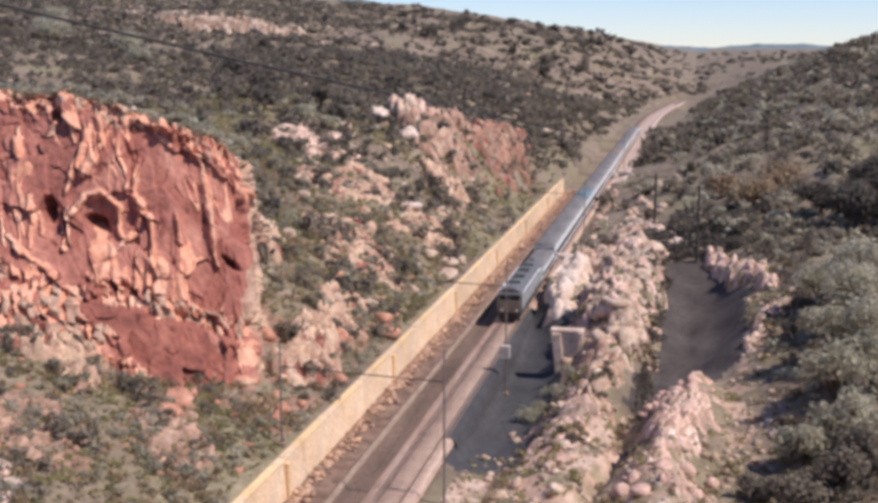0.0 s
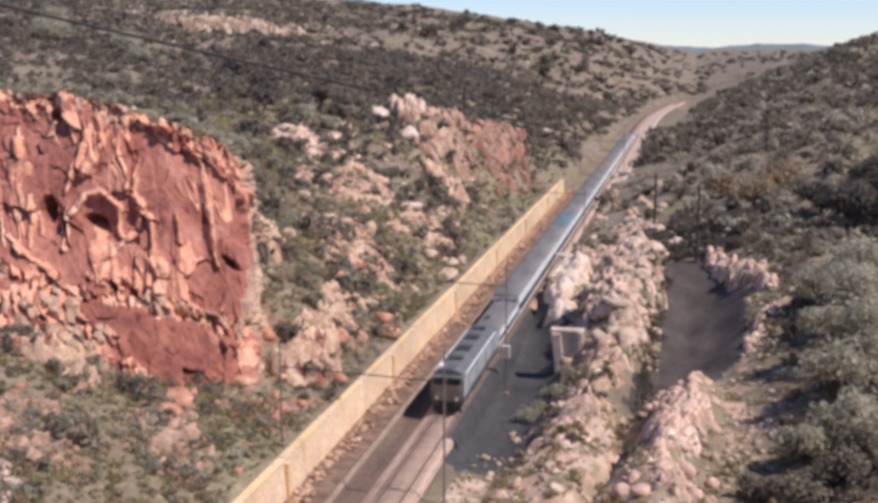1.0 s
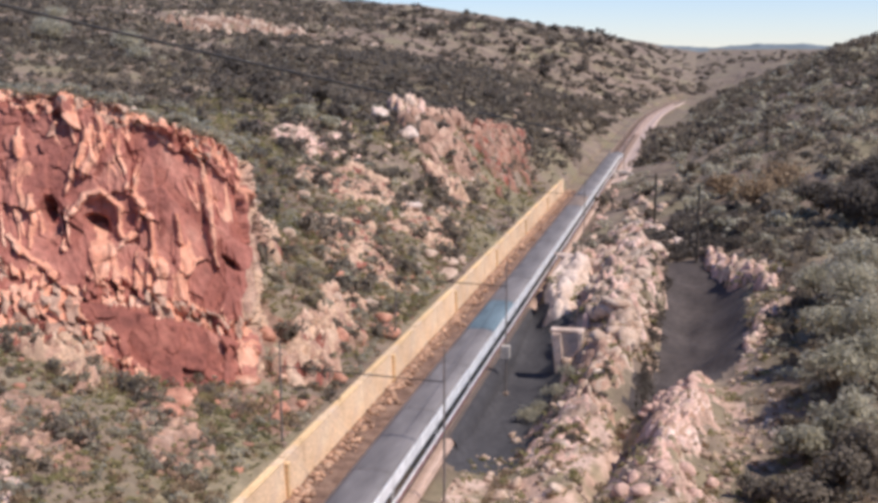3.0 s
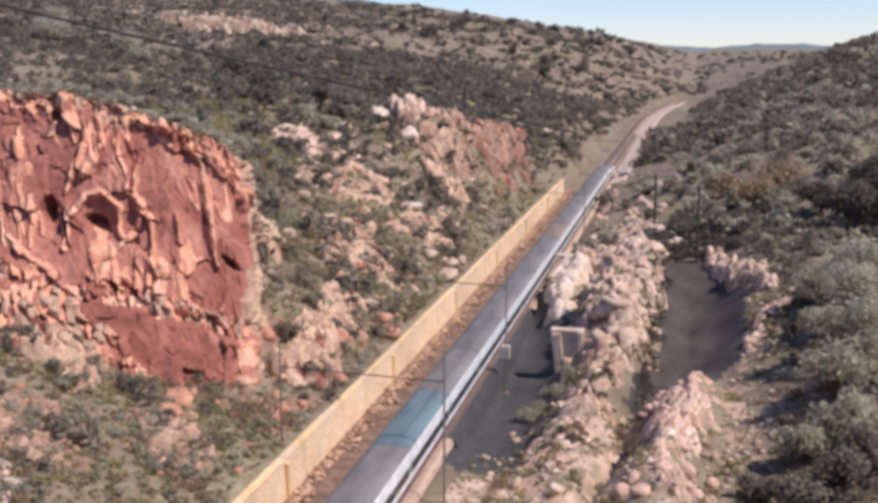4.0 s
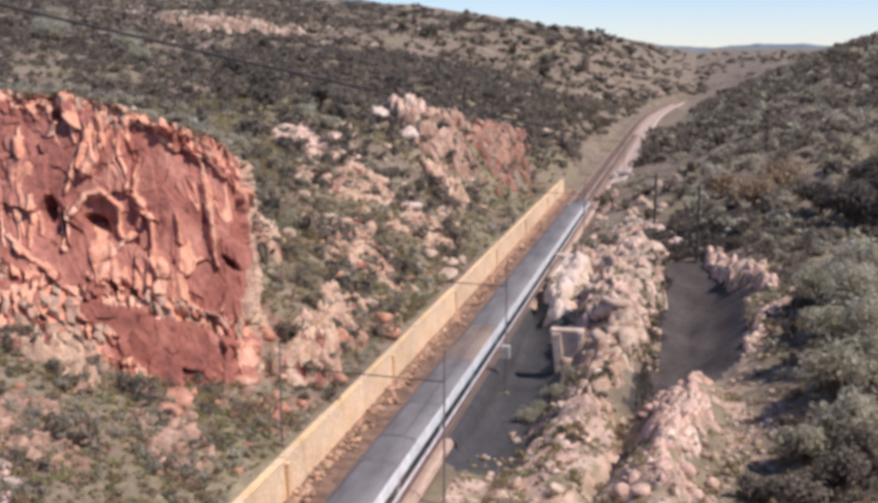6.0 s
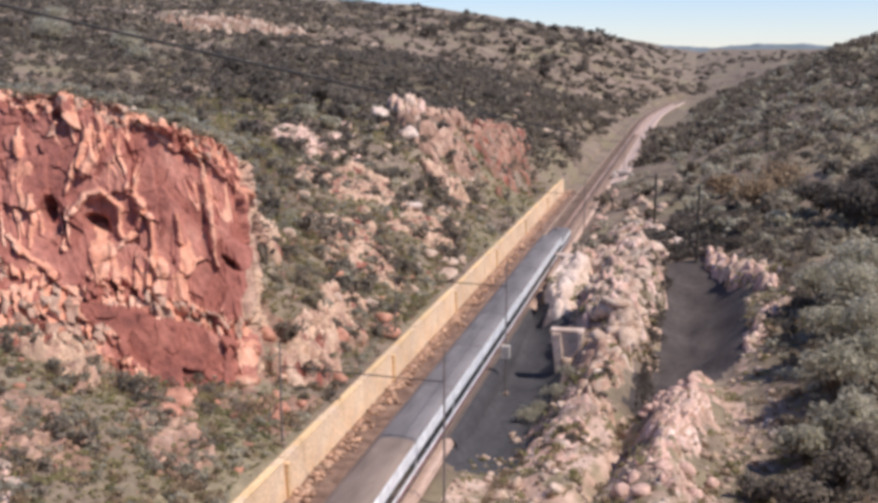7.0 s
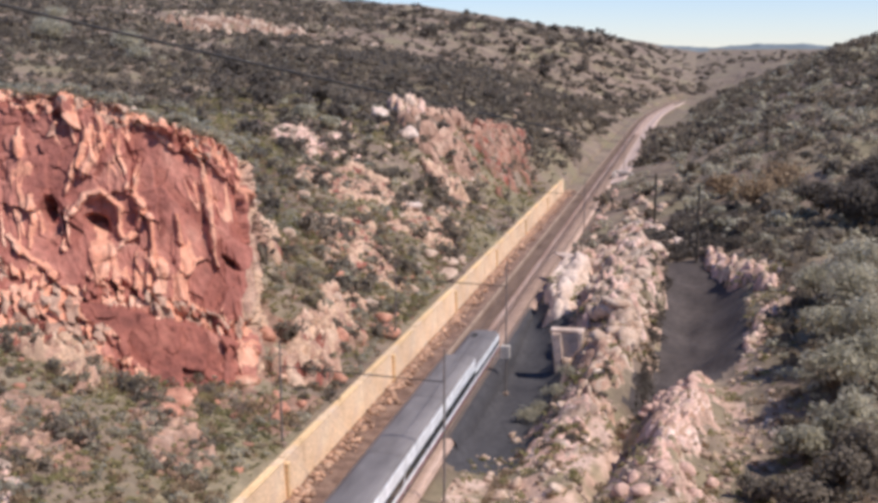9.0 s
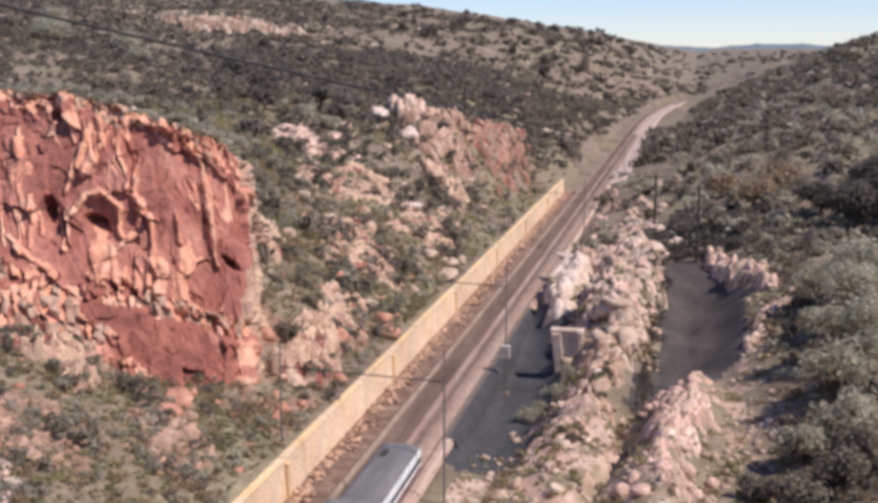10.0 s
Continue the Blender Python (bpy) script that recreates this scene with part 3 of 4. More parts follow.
    for cu, cw, ru, rw, dep in ((14.7, 10.8, 1.7, 2.2, 0.9), (14.9, 10.9, 1.0, 0.7, 2.6), (10.9, 11.1, 0.55, 1.2, 3.0), (11.5, 9.0, 1.0, 2.0, 0.7), (26.8, 12.4, 0.8, 0.4, 1.8), (11.9, 20.6, 0.5, 0.5, 1.2)):
        d = d - dep * np.exp(-(((jx - cu) / ru) ** 2 + ((jy - cw) / rw) ** 2) ** 2)
    tang = np.gradient(a, axis=0)[:, :2]
    out = np.stack([tang[:, 1], -tang[:, 0]], 1)
    out /= np.linalg.norm(out, axis=1)[:, None] + 1e-9
    ends = smooth(0, 0.03, u) * smooth(0, 0.05, 1 - u)
    d = d * ends[None]
    p[:, :, 0] += out[None, :, 0] * d
    p[:, :, 1] += out[None, :, 1] * d
    p[:, :, 2] += (loose + crag) * (small - 0.5) * 0.5 + np.where(w[:, None] > 0.85, fbm(uu / 3, uu * 0, 3, 60) * 0.7, 0)
    back = []
    for k, (dist, drop) in enumerate(((1.2, 0.1), (3.2, 0.7), (7.0, 4.0))):
        q = p[-1].copy()
        q[:, :2] -= out * dist
        q[:, 2] -= drop - 0.5 * fbm(along / 2 + k * 9, along * 0 + k, 3, seed + 70)
        back.append(q)
    p = np.concatenate([p, np.stack(back)], 0)
    idx = np.arange(p.shape[0] * nu).reshape(p.shape[0], nu)
    f = np.stack([idx[:-1, :-1], idx[:-1, 1:], idx[1:, 1:], idx[1:, :-1]], -1).reshape(-1, 4)
    tone = 0.5 * big + 0.35 * mid + 0.5 * fbm(uu / 2.5, ww / 5, 3, 91)
    mi = np.where(tone < 0.18, 2, 0)
    # ribs and flutes take the salmon tone: sunlight painted onto them
    mi = np.where((rib > 0.4) | (tone > 0.75) | (flute * fluted > 0.32), 1, mi)
    # lower slab mostly dark red, for soil and for painted shade
    mi = np.where(slab > 0.5, np.where(fbm(uu / 1.5, ww / 3, 3, 94) > 0.45, 0, 2), mi)
    rag = small + 0.7 * fbm(uu / 3, ww / 3, 2, 93)
    mi = np.where(loose + crag * 0.9 > 0.5, np.where(rag > 0.75, 3, np.where(rag > 0.3, 1, np.where(rag > 0.1, 0, 2))), mi)
    mi = np.where(uu + fbm(uu / 3, ww / 3, 3, 96) * 1.5 > 28.4, np.where(fbm(uu / 4, ww / 3, 4, 95) > 0.15, 5, 3), mi)
    mi = np.concatenate([mi, np.full((3, nu), 4)], 0)[:-1, :-1].ravel()
    ob = new("cliff", mesh_np("cliff", p.reshape(-1, 3), f, [M_RED, M_REDPALE, M_REDDARK, M_PINK, M_GROUND, M_BUFF], False, mi))
    tagged(ob, "tall quarried red rock cliff with standing ribs painted pale as if sunlit and an arched hollow", "cliff", kind="structure")
    return p


CLIFF = red_cliff()


def rock_mound(name, x, y, rx, ry, turn, rise, block, mats, label, seed, res=0.22):
    """Craggy bedrock breaking through the ground: tilted blocks over an oval of the plan."""
    n, m = int(2.4 * rx / res), int(2.4 * ry / res)
    u, v = np.meshgrid(np.linspace(-1.2, 1.2, n), np.linspace(-1.2, 1.2, m))
    c, sn = math.cos(radians(turn)), math.sin(radians(turn))
    px, py = x + u * rx * c - v * ry * sn, y + u * rx * sn + v * ry * c
    wx, wy = px + fbm(px / 2, py / 2, 3, seed) * 0.5, py + fbm(px / 2, py / 2, 3, seed + 1) * 0.5
    big, e1, t1 = cells(wx / block, wy / (block * 1.3), seed)
    mid, e2, t2 = cells(wx / (block * 0.45), wy / (block * 0.5), seed + 3)
    env = 1 - smooth(0.6, 1.0, np.hypot(u, v) + fbm(px / 3, py / 3, 3, seed + 7) * 0.7)
    z = ground_z(px.ravel(), py.ravel()).reshape(px.shape)
    up = rise * (0.55 * big + 0.5 * t1 + 0.35 * mid + 0.35 * t2 + 0.25 - 0.55 * np.exp(-e1 / 0.09) - 0.08 * np.exp(-e2 / 0.10)) + 0.06 * fbm(px / 0.4, py / 0.4, 2, seed + 9)
    z = z + env * up - (1 - env) * 0.6
    p = np.stack([px + env * t1 * 0.4, py + env * t2 * 0.3, z], -1)
    idx = np.arange(n * m).reshape(m, n)
    f = np.stack([idx[:-1, :-1], idx[:-1, 1:], idx[1:, 1:], idx[1:, :-1]], -1).reshape(-1, 4)
    tone = (0.5 * big + 0.5 * mid)[:-1, :-1].ravel()
    mi = np.where(tone > 0.62, 1, np.where(tone < 0.3, 2, 0)) if len(mats) == 3 else tone * 0
    low = (env > 0.5) & (up < rise * 0.42)
    SPOTS.setdefault(name, []).append(p[low])
    live = (env[:-1, :-1] > 0.02).ravel()
    ob = new(name, mesh_np(name, p.reshape(-1, 3), f[live], mats, False, mi.astype(int)[live]))
    return tagged(ob, label, "rock outcrop", kind="structure")


SPOTS = {}
PALES = [M_PALEROCK, M_BOULDER, M_PINK]
REDS = [M_PINK, M_BUFF, M_REDDARK]
rock_mound("rock_bank", -11.6, 156, 2.6, 12, 2, 1.5, 1.6, PALES, "pale pink broken rock bank above a shaded ravine", 317, 0.2)
rock_mound("rock_knob", -46, 111, 4.5, 8, 10, 1.6, 1.6, REDS, "buff rocks beside the red cliff", 318, 0.24)
rock_mound("rock_ridge", -7.5, 130, 4.6, 24, -3, 2.0, 2.0, [M_BOULDER, M_PALEROCK, M_GROUND], "craggy pale pink rock ridge beside the ravine", 301)
rock_mound("rubble_ridge", -0.4, 87, 2.8, 17, -5, 0.8, 0.9, [M_PALEROCK, M_SAND, M_PINK], "ridge of pink broken rubble", 302, 0.18)
rock_mound("rock_rim", 6.2, 138, 1.7, 14, 17, 1.7, 1.3, PALES, "broken rock rim along the bare bank", 303)
rock_mound("rock_rim", 8.0, 116, 1.7, 9, -14, 1.3, 1.2, PALES, "broken rock rim along the bare bank", 315)
rock_mound("rock_shelf", -10, 90, 4.5, 8, 0, 0.7, 1.1, PALES, "low broken rock shelf below the track", 304)
rock_mound("rock_shelf", -9, 172, 5, 14, 0, 1.3, 1.8, PALES, "rock shelf beside the track", 305, 0.3)
rock_mound("outcrop", -45.5, 199, 7.5, 17, 8, 2.4, 2.8, [M_REDSOIL, M_PINK, M_GROUND], "buff and pink broken rock outcrop above the wall", 341, 0.26)
rock_mound("outcrop", -37.5, 224, 6.5, 26, 4, 2.4, 2.2, [M_REDSOIL, M_REDSTONE, M_REDDARK], "reddish rock pillars in the cutting side above the wall", 342, 0.26)
rock_mound("outcrop", -38, 178, 4.5, 11, 12, 2.0, 2.0, [M_PINK, M_BUFF, M_GROUND], "buff rock steps on the slope above the wall", 343, 0.26)
rock_mound("outcrop", -52, 206, 4.0, 12, 20, 3.0, 2.6, [M_BOULDER, M_PALEROCK, M_PINK], "cream rocks along the top of the outcrop", 344, 0.26)
rock_mound("rock_knob", -32.5, 92, 3.0, 9, 6, 1.6, 1.3, REDS, "buff and red broken rocks at the cliff's foot", 306)
rock_mound("rock_knob", -38, 124, 6, 14, 20, 0.8, 1.3, REDS, "buff broken rocks on the slope", 307, 0.26)
rock_mound("rock_knob", -35, 146, 5, 14, 0, 0.8, 1.3, REDS, "buff broken rocks on the slope", 308, 0.26)
rock_mound("rock_knob", -47, 150, 7, 16, 10, 1.0, 1.6, REDS, "buff broken rocks on the slope", 309, 0.34)
rock_mound("rock_knob", -34, 68, 3, 9, 40, 0.45, 0.8, [M_REDSOIL, M_PINK, M_REDSOIL], "reddish broken rocks on the grassy slope", 310)
rock_mound("rock_knob", -40, 62, 3.4, 6, 40, 0.45, 0.8, [M_REDSOIL, M_PINK, M_REDSOIL], "reddish broken rocks on the grassy slope", 311)
rock_mound("rock_knob", -51, 71.5, 9, 4, -6, 1.5, 1.1, REDS, "red broken rocks at the cliff's foot", 316)
rock_mound("rock_knob", -44.5, 74.8, 5.0, 2.2, 14, 1.2, 0.9, [M_PINK, M_BUFF, M_REDSOIL], "buff and red rubble below the cliff slab", 345, 0.16)
rock_mound("rock_knob", -60, 172, 8, 14, 10, 1.0, 1.9, PALES, "pale rocks showing through the scrub", 312, 0.35)
rock_mound("rock_knob", -182, 430, 26, 40, 30, 4.0, 6.0, [M_REDSOIL, M_BOULDER, M_GROUND], "pale rocks high on the hillside", 314, 0.9)
rock_mound("rock_knob", -38.5, 53.5, 2.2, 3.0, 20, 0.6, 0.9, PALES, "cream and pink stones at the slope's edge", 319, 0.18)
rock_mound("rock_knob", -33, 104, 3, 9, 10, 0.9, 1.1, REDS, "buff broken rocks above the wall", 320, 0.2)
rock_mound("rock_ridge", -7.2, 103, 3.0, 13, -4, 1.0, 1.2, [M_PINK, M_BOULDER, M_SAND], "low pinkish rocks at the end of the ridge", 332, 0.2)
rock_mound("rock_bank", -14.7, 141, 2.9, 17, 2, 1.5, 2.6, [M_CREAM], "cream sunlit rock mass above the culvert wall", 331, 0.2)

# ---------------------------------------------------------------- scattered stones and scrub
RNG = np.random.RandomState(7)


def stone_template(seed, cuts=9, sub=2):
    """An angular stone: a ball cut by planes, without sharp symmetry."""
    r = np.random.RandomState(seed)
    bm = bmesh.new()
    bmesh.ops.create_icosphere(bm, subdivisions=sub, radius=1.0)
    v = np.array([p.co[:] for p in bm.verts])
    f = np.array([[q.index for q in p.verts] for p in bm.faces])
    bm.free()
    n = r.normal(size=(cuts, 3))
    n /= np.linalg.norm(n, axis=1)[:, None]
    for k in range(cuts):
        h = r.uniform(0.42, 0.8)
        over = np.maximum(v @ n[k] - h, 0)
        v = v - over[:, None] * n[k]
    v *= r.uniform(0.75, 1.25, 3) * (1.0, 1.0, 0.8)
    return v + r.normal(size=v.shape) * 0.03, f


def scrub_template(seed, leaves, leaf, squash=0.75, lumps=6):
    """A bush: leaf sprays on several rounded lumps, open inside, uneven outside."""
    r = np.random.RandomState(seed)
    c = r.normal(size=(lumps, 3)) * (0.45, 0.45, 0.25)
    rad = r.uniform(0.35, 0.62, lumps)
    k = r.randint(0, lumps, leaves)
    d = r.normal(size=(leaves, 3))
    d /= np.linalg.norm(d, axis=1)[:, None]
    d[:, 2] = np.abs(d[:, 2]) * 0.9 + d[:, 2] * 0.1
    p = c[k] + d * (rad[k] * r.uniform(0.75, 1.12, leaves))[:, None]
    p[:, 2] = p[:, 2] * squash + 0.35
    nrm = d + r.normal(size=d.shape) * 0.45
    nrm /= np.linalg.norm(nrm, axis=1)[:, None]
    t = np.cross(nrm, r.normal(size=d.shape))
    t /= np.linalg.norm(t, axis=1)[:, None] + 1e-9
    b = np.cross(nrm, t)
    sz = leaf * r.uniform(0.6, 1.4, leaves)[:, None]
    quads = np.stack([p - t * sz * 1.3, p - b * sz * 0.6 + nrm * sz * 0.2, p + t * sz * 1.3, p + b * sz * 0.6 + nrm * sz * 0.2], 1)
    return quads.reshape(-1, 3), np.arange(leaves * 4).reshape(-1, 4)


def merged(name, templates, pts, sizes, mat, label, category, kind="stuff", tall=1.0):
    """Many turned and scaled copies of the templates in one mesh."""
    vs, fs, base = [], [], 0
    which = RNG.randint(0, len(templates), len(pts))
    for k, (tv, tf) in enumerate(templates):
        sel = np.where(which == k)[0]
        if not len(sel):
            continue
        a = RNG.uniform(0, 6.283, len(sel))
        c, s = np.cos(a)[:, None], np.sin(a)[:, None]
        sx = sizes[sel][:, None]
        x, y, z = tv[None, :, 0], tv[None, :, 1], tv[None, :, 2]
        st = RNG.uniform(0.75, 1.3, len(sel))[:, None]
        v = np.stack([(x * c - y * s) * sx, (x * s + y * c) * sx, z * sx * st * tall], 2) + pts[sel][:, None, :]
        n = tv.shape[0]
        f = tf[None] + (base + n * np.arange(len(sel)))[:, None, None]
        vs.append(v.reshape(-1, 3))
        fs.append(f.reshape(-1, tf.shape[1]))
        base += n * len(sel)
    ob = new(name, mesh_np(name, np.concatenate(vs), np.concatenate(fs), mat))
    return tagged(ob, label, category, kind=kind)


def spread(n, x0, x1, y0, y1, seed, keep=None, patch=8.0, bias=0.0):
    """Random points of the ground in a stretch of the plan, thinned in patches."""
    r = np.random.RandomState(seed)
    x, y = r.uniform(x0, x1, n), r.uniform(y0, y1, n)
    ok = fbm(x / patch, y / patch, 3, seed) > r.uniform(-0.6, 0.6, n) - bias
    s = x - track_x(y)
    ok &= (s < -8.6) | (s > np.where(y > 440, 19, np.where(y > 262, 5.6, 3.4))) | (y > 705)
    if keep is not None:
        ok &= keep(x, y)
    x, y = x[ok], y[ok]
    return np.stack([x, y, ground_z(x, y)], 1)


def off_rock(x, y):
    """Clear of the cliff, of the bare bank and of the ravine."""
    cliff = (y > 71.5) & (y < 96) & (x < -34 - np.maximum(0, 82 - y) * 2.0)
    bank = (np.abs(x - 1.7 + np.maximum(112 - y, 0) * 0.24) < 4.9) & (np.abs(y - 124) < 28)
    ravine = (np.abs(x + 15.2) < 4.2) & (np.abs(y - 115) < 27)
    return ~(cliff | bank | ravine)


def open_slope(x, y):
    """The eastern hill, with its foot beside the track left mostly bare."""
    foot = (x < -1 + (y - 150) * 0.02) & (y < 290)
    return fan(x, y) & (~foot | (fbm(x / 2, y / 2, 2, 88) > 0.22))


def fan(x, y):
    return (x > -0.78 * y - 25) & (x < 0.26 * y + 28) & off_rock(x, y)


NEAR_T = [scrub_template(k, 110, 0.15) for k in range(5)]
MID_T = [scrub_template(20 + k, 60, 0.20) for k in range(5)]
FAR_T = [scrub_template(40 + k, 30, 0.30) for k in range(5)]


def pick(p, seed, lo, hi, power=1.6):
    r = np.random.RandomState(seed)
    return lo + (hi - lo) * r.uniform(0, 1, len(p)) ** power


p = spread(800, -75, -28, 46, 118, 101, fan, 6, 0.0)
merged("scrub", NEAR_T, p, pick(p, 1, 0.3, 0.95), M_LEAF, "low olive-green scrub on the stony slope", "scrub")
p = spread(3200, -75, -28, 46, 150, 102, fan, 5, 0.1)
merged("dry_scrub", NEAR_T, p, pick(p, 2, 0.25, 0.7), M_DRY, "dry brown brush on the stony slope", "scrub")
p = spread(3000, -75, -28, 46, 160, 112, fan, 5, 0.1)
merged("pale_scrub", NEAR_T, p, pick(p, 12, 0.25, 0.8), M_LEAF_GREY, "pale grey-green brush on the stony slope", "scrub")
p = spread(4300, -190, -28, 100, 300, 103, fan, 16, 0.15)
merged("scrub", MID_T, p, pick(p, 3, 0.5, 1.9), M_LEAF, "dense olive-green scrub on the hillside", "scrub")
p = spread(1500, -190, -40, 100, 300, 104, fan, 12, -0.05)
merged("dark_scrub", MID_T, p, pick(p, 4, 0.7, 2.2), M_LEAF_DARK, "dark evergreen scrub on the hillside", "scrub")
p = spread(1600, -190, -28, 100, 300, 105, fan, 12, -0.1)
merged("pale_scrub", MID_T, p, pick(p, 5, 0.5, 1.4), M_LEAF_GREY, "pale grey-green scrub on the hillside", "scrub")
p = spread(1500, -125, -31, 225, 440, 119, fan, 25, 0.15)
merged("dark_scrub", MID_T, p, pick(p, 19, 0.8, 2.4), M_LEAF_DARK, "dark scrub on the slope beside the far track", "scrub")
p = spread(2600, -125, -31, 225, 440, 120, fan, 25, 0.2)
merged("scrub", MID_T, p, pick(p, 20, 0.7, 2.0), M_LEAF, "olive scrub on the slope beside the far track", "scrub")
p = spread(9500, -620, 10, 290, 800, 106, fan, 60, 0.1)
merged("far_scrub", FAR_T, p, pick(p, 6, 0.9, 3.2), M_LEAF, "olive scrub on the far hillside", "scrub")
p = spread(2200, -620, 10, 290, 900, 107, fan, 45, -0.1)
merged("far_dark_scrub", FAR_T, p, pick(p, 7, 1.0, 3.8), M_LEAF_DARK, "dark bushes on the far hillside", "scrub")
p = spread(1500, -160, 260, 600, 1500, 115, None, 60, -0.1)
merged("far_scrub", FAR_T, p, pick(p, 15, 1.2, 4.2), M_LEAF_DARK, "scattered bushes on the far plain", "scrub")
p = spread(6500, -16, 130, 140, 640, 108, open_slope, 20, 0.2)
merged("scrub", MID_T, p, pick(p, 8, 0.7, 2.9, 2.2), M_LEAF, "dense shaded scrub on the eastern hill", "scrub")
p = spread(5000, -16, 130, 140, 640, 109, open_slope, 20, 0.2)
merged("scrub", MID_T, p, pick(p, 9, 0.7, 2.0), M_LEAF_GREY, "pale scrub on the eastern hill", "scrub")
p = spread(1000, -16, 12, 66, 150, 110, fan, 5, -0.1)
merged("scrub", NEAR_T, p, pick(p, 10, 0.2, 0.6), M_GRASS, "low olive scrub among pink rubble", "scrub")
p = spread(1500, 8, 44, 72, 165, 113, fan, 7, 0.3)
merged("scrub", NEAR_T, p, pick(p, 13, 0.4, 1.3), M_LEAF, "olive scrub round the bare bank", "scrub")
p = spread(900, 8, 44, 72, 165, 114, fan, 7, 0.1)
merged("pale_scrub", NEAR_T, p, pick(p, 14, 0.4, 1.1), M_LEAF_GREY, "pale brush round the bare bank", "scrub")
p = spread(1300, -16, 12, 66, 150, 111, fan, 5, -0.05)
merged("dry_scrub", NEAR_T, p, pick(p, 11, 0.2, 0.6), M_DRY, "dry brush among pink rubble", "scrub")

TUFT_T = [scrub_template(60 + k, 26, 0.22, 0.9, 3) for k in range(4)]
p = spread(14500, -75, -28, 46, 125, 116, fan, 9, 0.28)
merged("grass", TUFT_T, p, pick(p, 16, 0.15, 0.42), M_GRASS, "olive dry grass tufts on the slope", "grass")
p = spread(13000, -90, -28, 110, 230, 117, fan, 12, 0.1)
merged("grass", TUFT_T, p, pick(p, 17, 0.25, 0.6), M_GRASS, "olive dry grass tufts on the slope", "grass")
p = spread(3500, -17, 14, 66, 130, 118, fan, 6, 0.0)
merged("grass", TUFT_T, p, pick(p, 18, 0.12, 0.34), M_GRASS, "dry grass tufts among rubble", "grass")
p = CLIFF[-3, RNG.randint(0, 330, 170)] + RNG.normal(size=(170, 3)) * (0.5, 0.6, 0.1)
merged("pale_scrub", NEAR_T, p, pick(p, 31, 0.4, 1.0), M_LEAF_GREY, "pale brush along the crest of the red cliff", "scrub")
r = np.random.RandomState(55)
p = np.stack([TRACK_X - 6.9 + np.abs(r.normal(size=3200)) * 0.6, r.uniform(48, 250, 3200), np.full(3200, 0.2)], 1)
STONES = [stone_template(k, 14) for k in range(6)]
PEBBLES = [stone_template(20 + k, 7, 1) for k in range(6)]
merged("rubble", PEBBLES, p, pick(p, 41, 0.08, 0.42, 1.8), M_FOOT, "pinkish rubble along the foot of the wall", "stones")
p = spread(2600, -75, -28, 46, 135, 201, fan, 5, -0.1)
merged("stones", PEBBLES, p, pick(p, 21, 0.1, 0.55, 2.2), M_REDSTONE, "loose pinkish stones on the slope", "stones")
p = spread(2600, -150, -28, 110, 300, 202, fan, 9, -0.15)
merged("stones", PEBBLES, p, pick(p, 22, 0.25, 1.1, 2.0), M_BOULDER, "pale stones showing through the scrub", "stones")
p = spread(4200, -17, 8, 66, 150, 203, off_rock, 5, 0.05)
merged("rubble", PEBBLES, p, pick(p, 23, 0.10, 0.5, 2.0), M_BOULDER, "pink rubble on the slope below the track", "stones")
p = spread(2600, -500, 0, 290, 700, 204, fan, 30, -0.1)
merged("stones", PEBBLES, p, pick(p, 24, 0.5, 2.2, 2.2), M_BOULDER, "pale rocks on the far hillside", "stones")


# brush added to draw a dark line between ridge and bare bank
r = np.random.RandomState(81)
gy = r.uniform(94, 140, 210)
gx = np.interp(gy, [94, 104, 128, 140], [-3.7, -3.5, -3.2, -2.6]) + r.normal(size=210) * 0.35
p = np.stack([gx, gy, ground_z(gx, gy)], 1)
merged("dark_scrub", NEAR_T, p, pick(p, 55, 0.25, 0.65), M_LEAF_DARK, "added dark line of brush along the edge of the bare bank", "scrub")
gx, gy = r.uniform(-7, 7, 420), r.uniform(149, 176, 420)
p = np.stack([gx, gy, ground_z(gx, gy)], 1)
merged("dark_scrub", NEAR_T, p, pick(p, 56, 0.5, 1.4), M_LEAF_DARK, "dark brush above the bare bank", "scrub")


def in_gaps(names, n, seed):
    q = np.concatenate([a for k in names for a in SPOTS[k]])
    r = np.random.RandomState(seed)
    q = q[r.randint(0, len(q), n)]
    return q[fbm(q[:, 0] / 3, q[:, 1] / 3, 3, seed) > -0.15]


p = in_gaps(["rock_ridge", "rock_shelf", "rock_rim", "rock_bank"], 900, 71)
merged("scrub", TUFT_T, p, pick(p, 51, 0.2, 0.7), M_GRASS, "olive grass between the ridge rocks", "grass")
p = in_gaps(["rock_ridge", "rock_shelf", "rock_rim"], 260, 72)
merged("scrub", NEAR_T, p, pick(p, 52, 0.3, 0.8), M_LEAF_DARK, "dark scrub between the ridge rocks", "scrub")
p = in_gaps(["outcrop", "rock_knob"], 900, 73)
merged("scrub", MID_T, p, pick(p, 53, 0.4, 1.2), M_LEAF, "olive scrub between the outcrop rocks", "scrub")
p = in_gaps(["outcrop", "rock_knob"], 700, 74)
merged("pale_scrub", NEAR_T, p, pick(p, 54, 0.4, 1.0), M_LEAF_GREY, "pale brush between the outcrop rocks", "scrub")


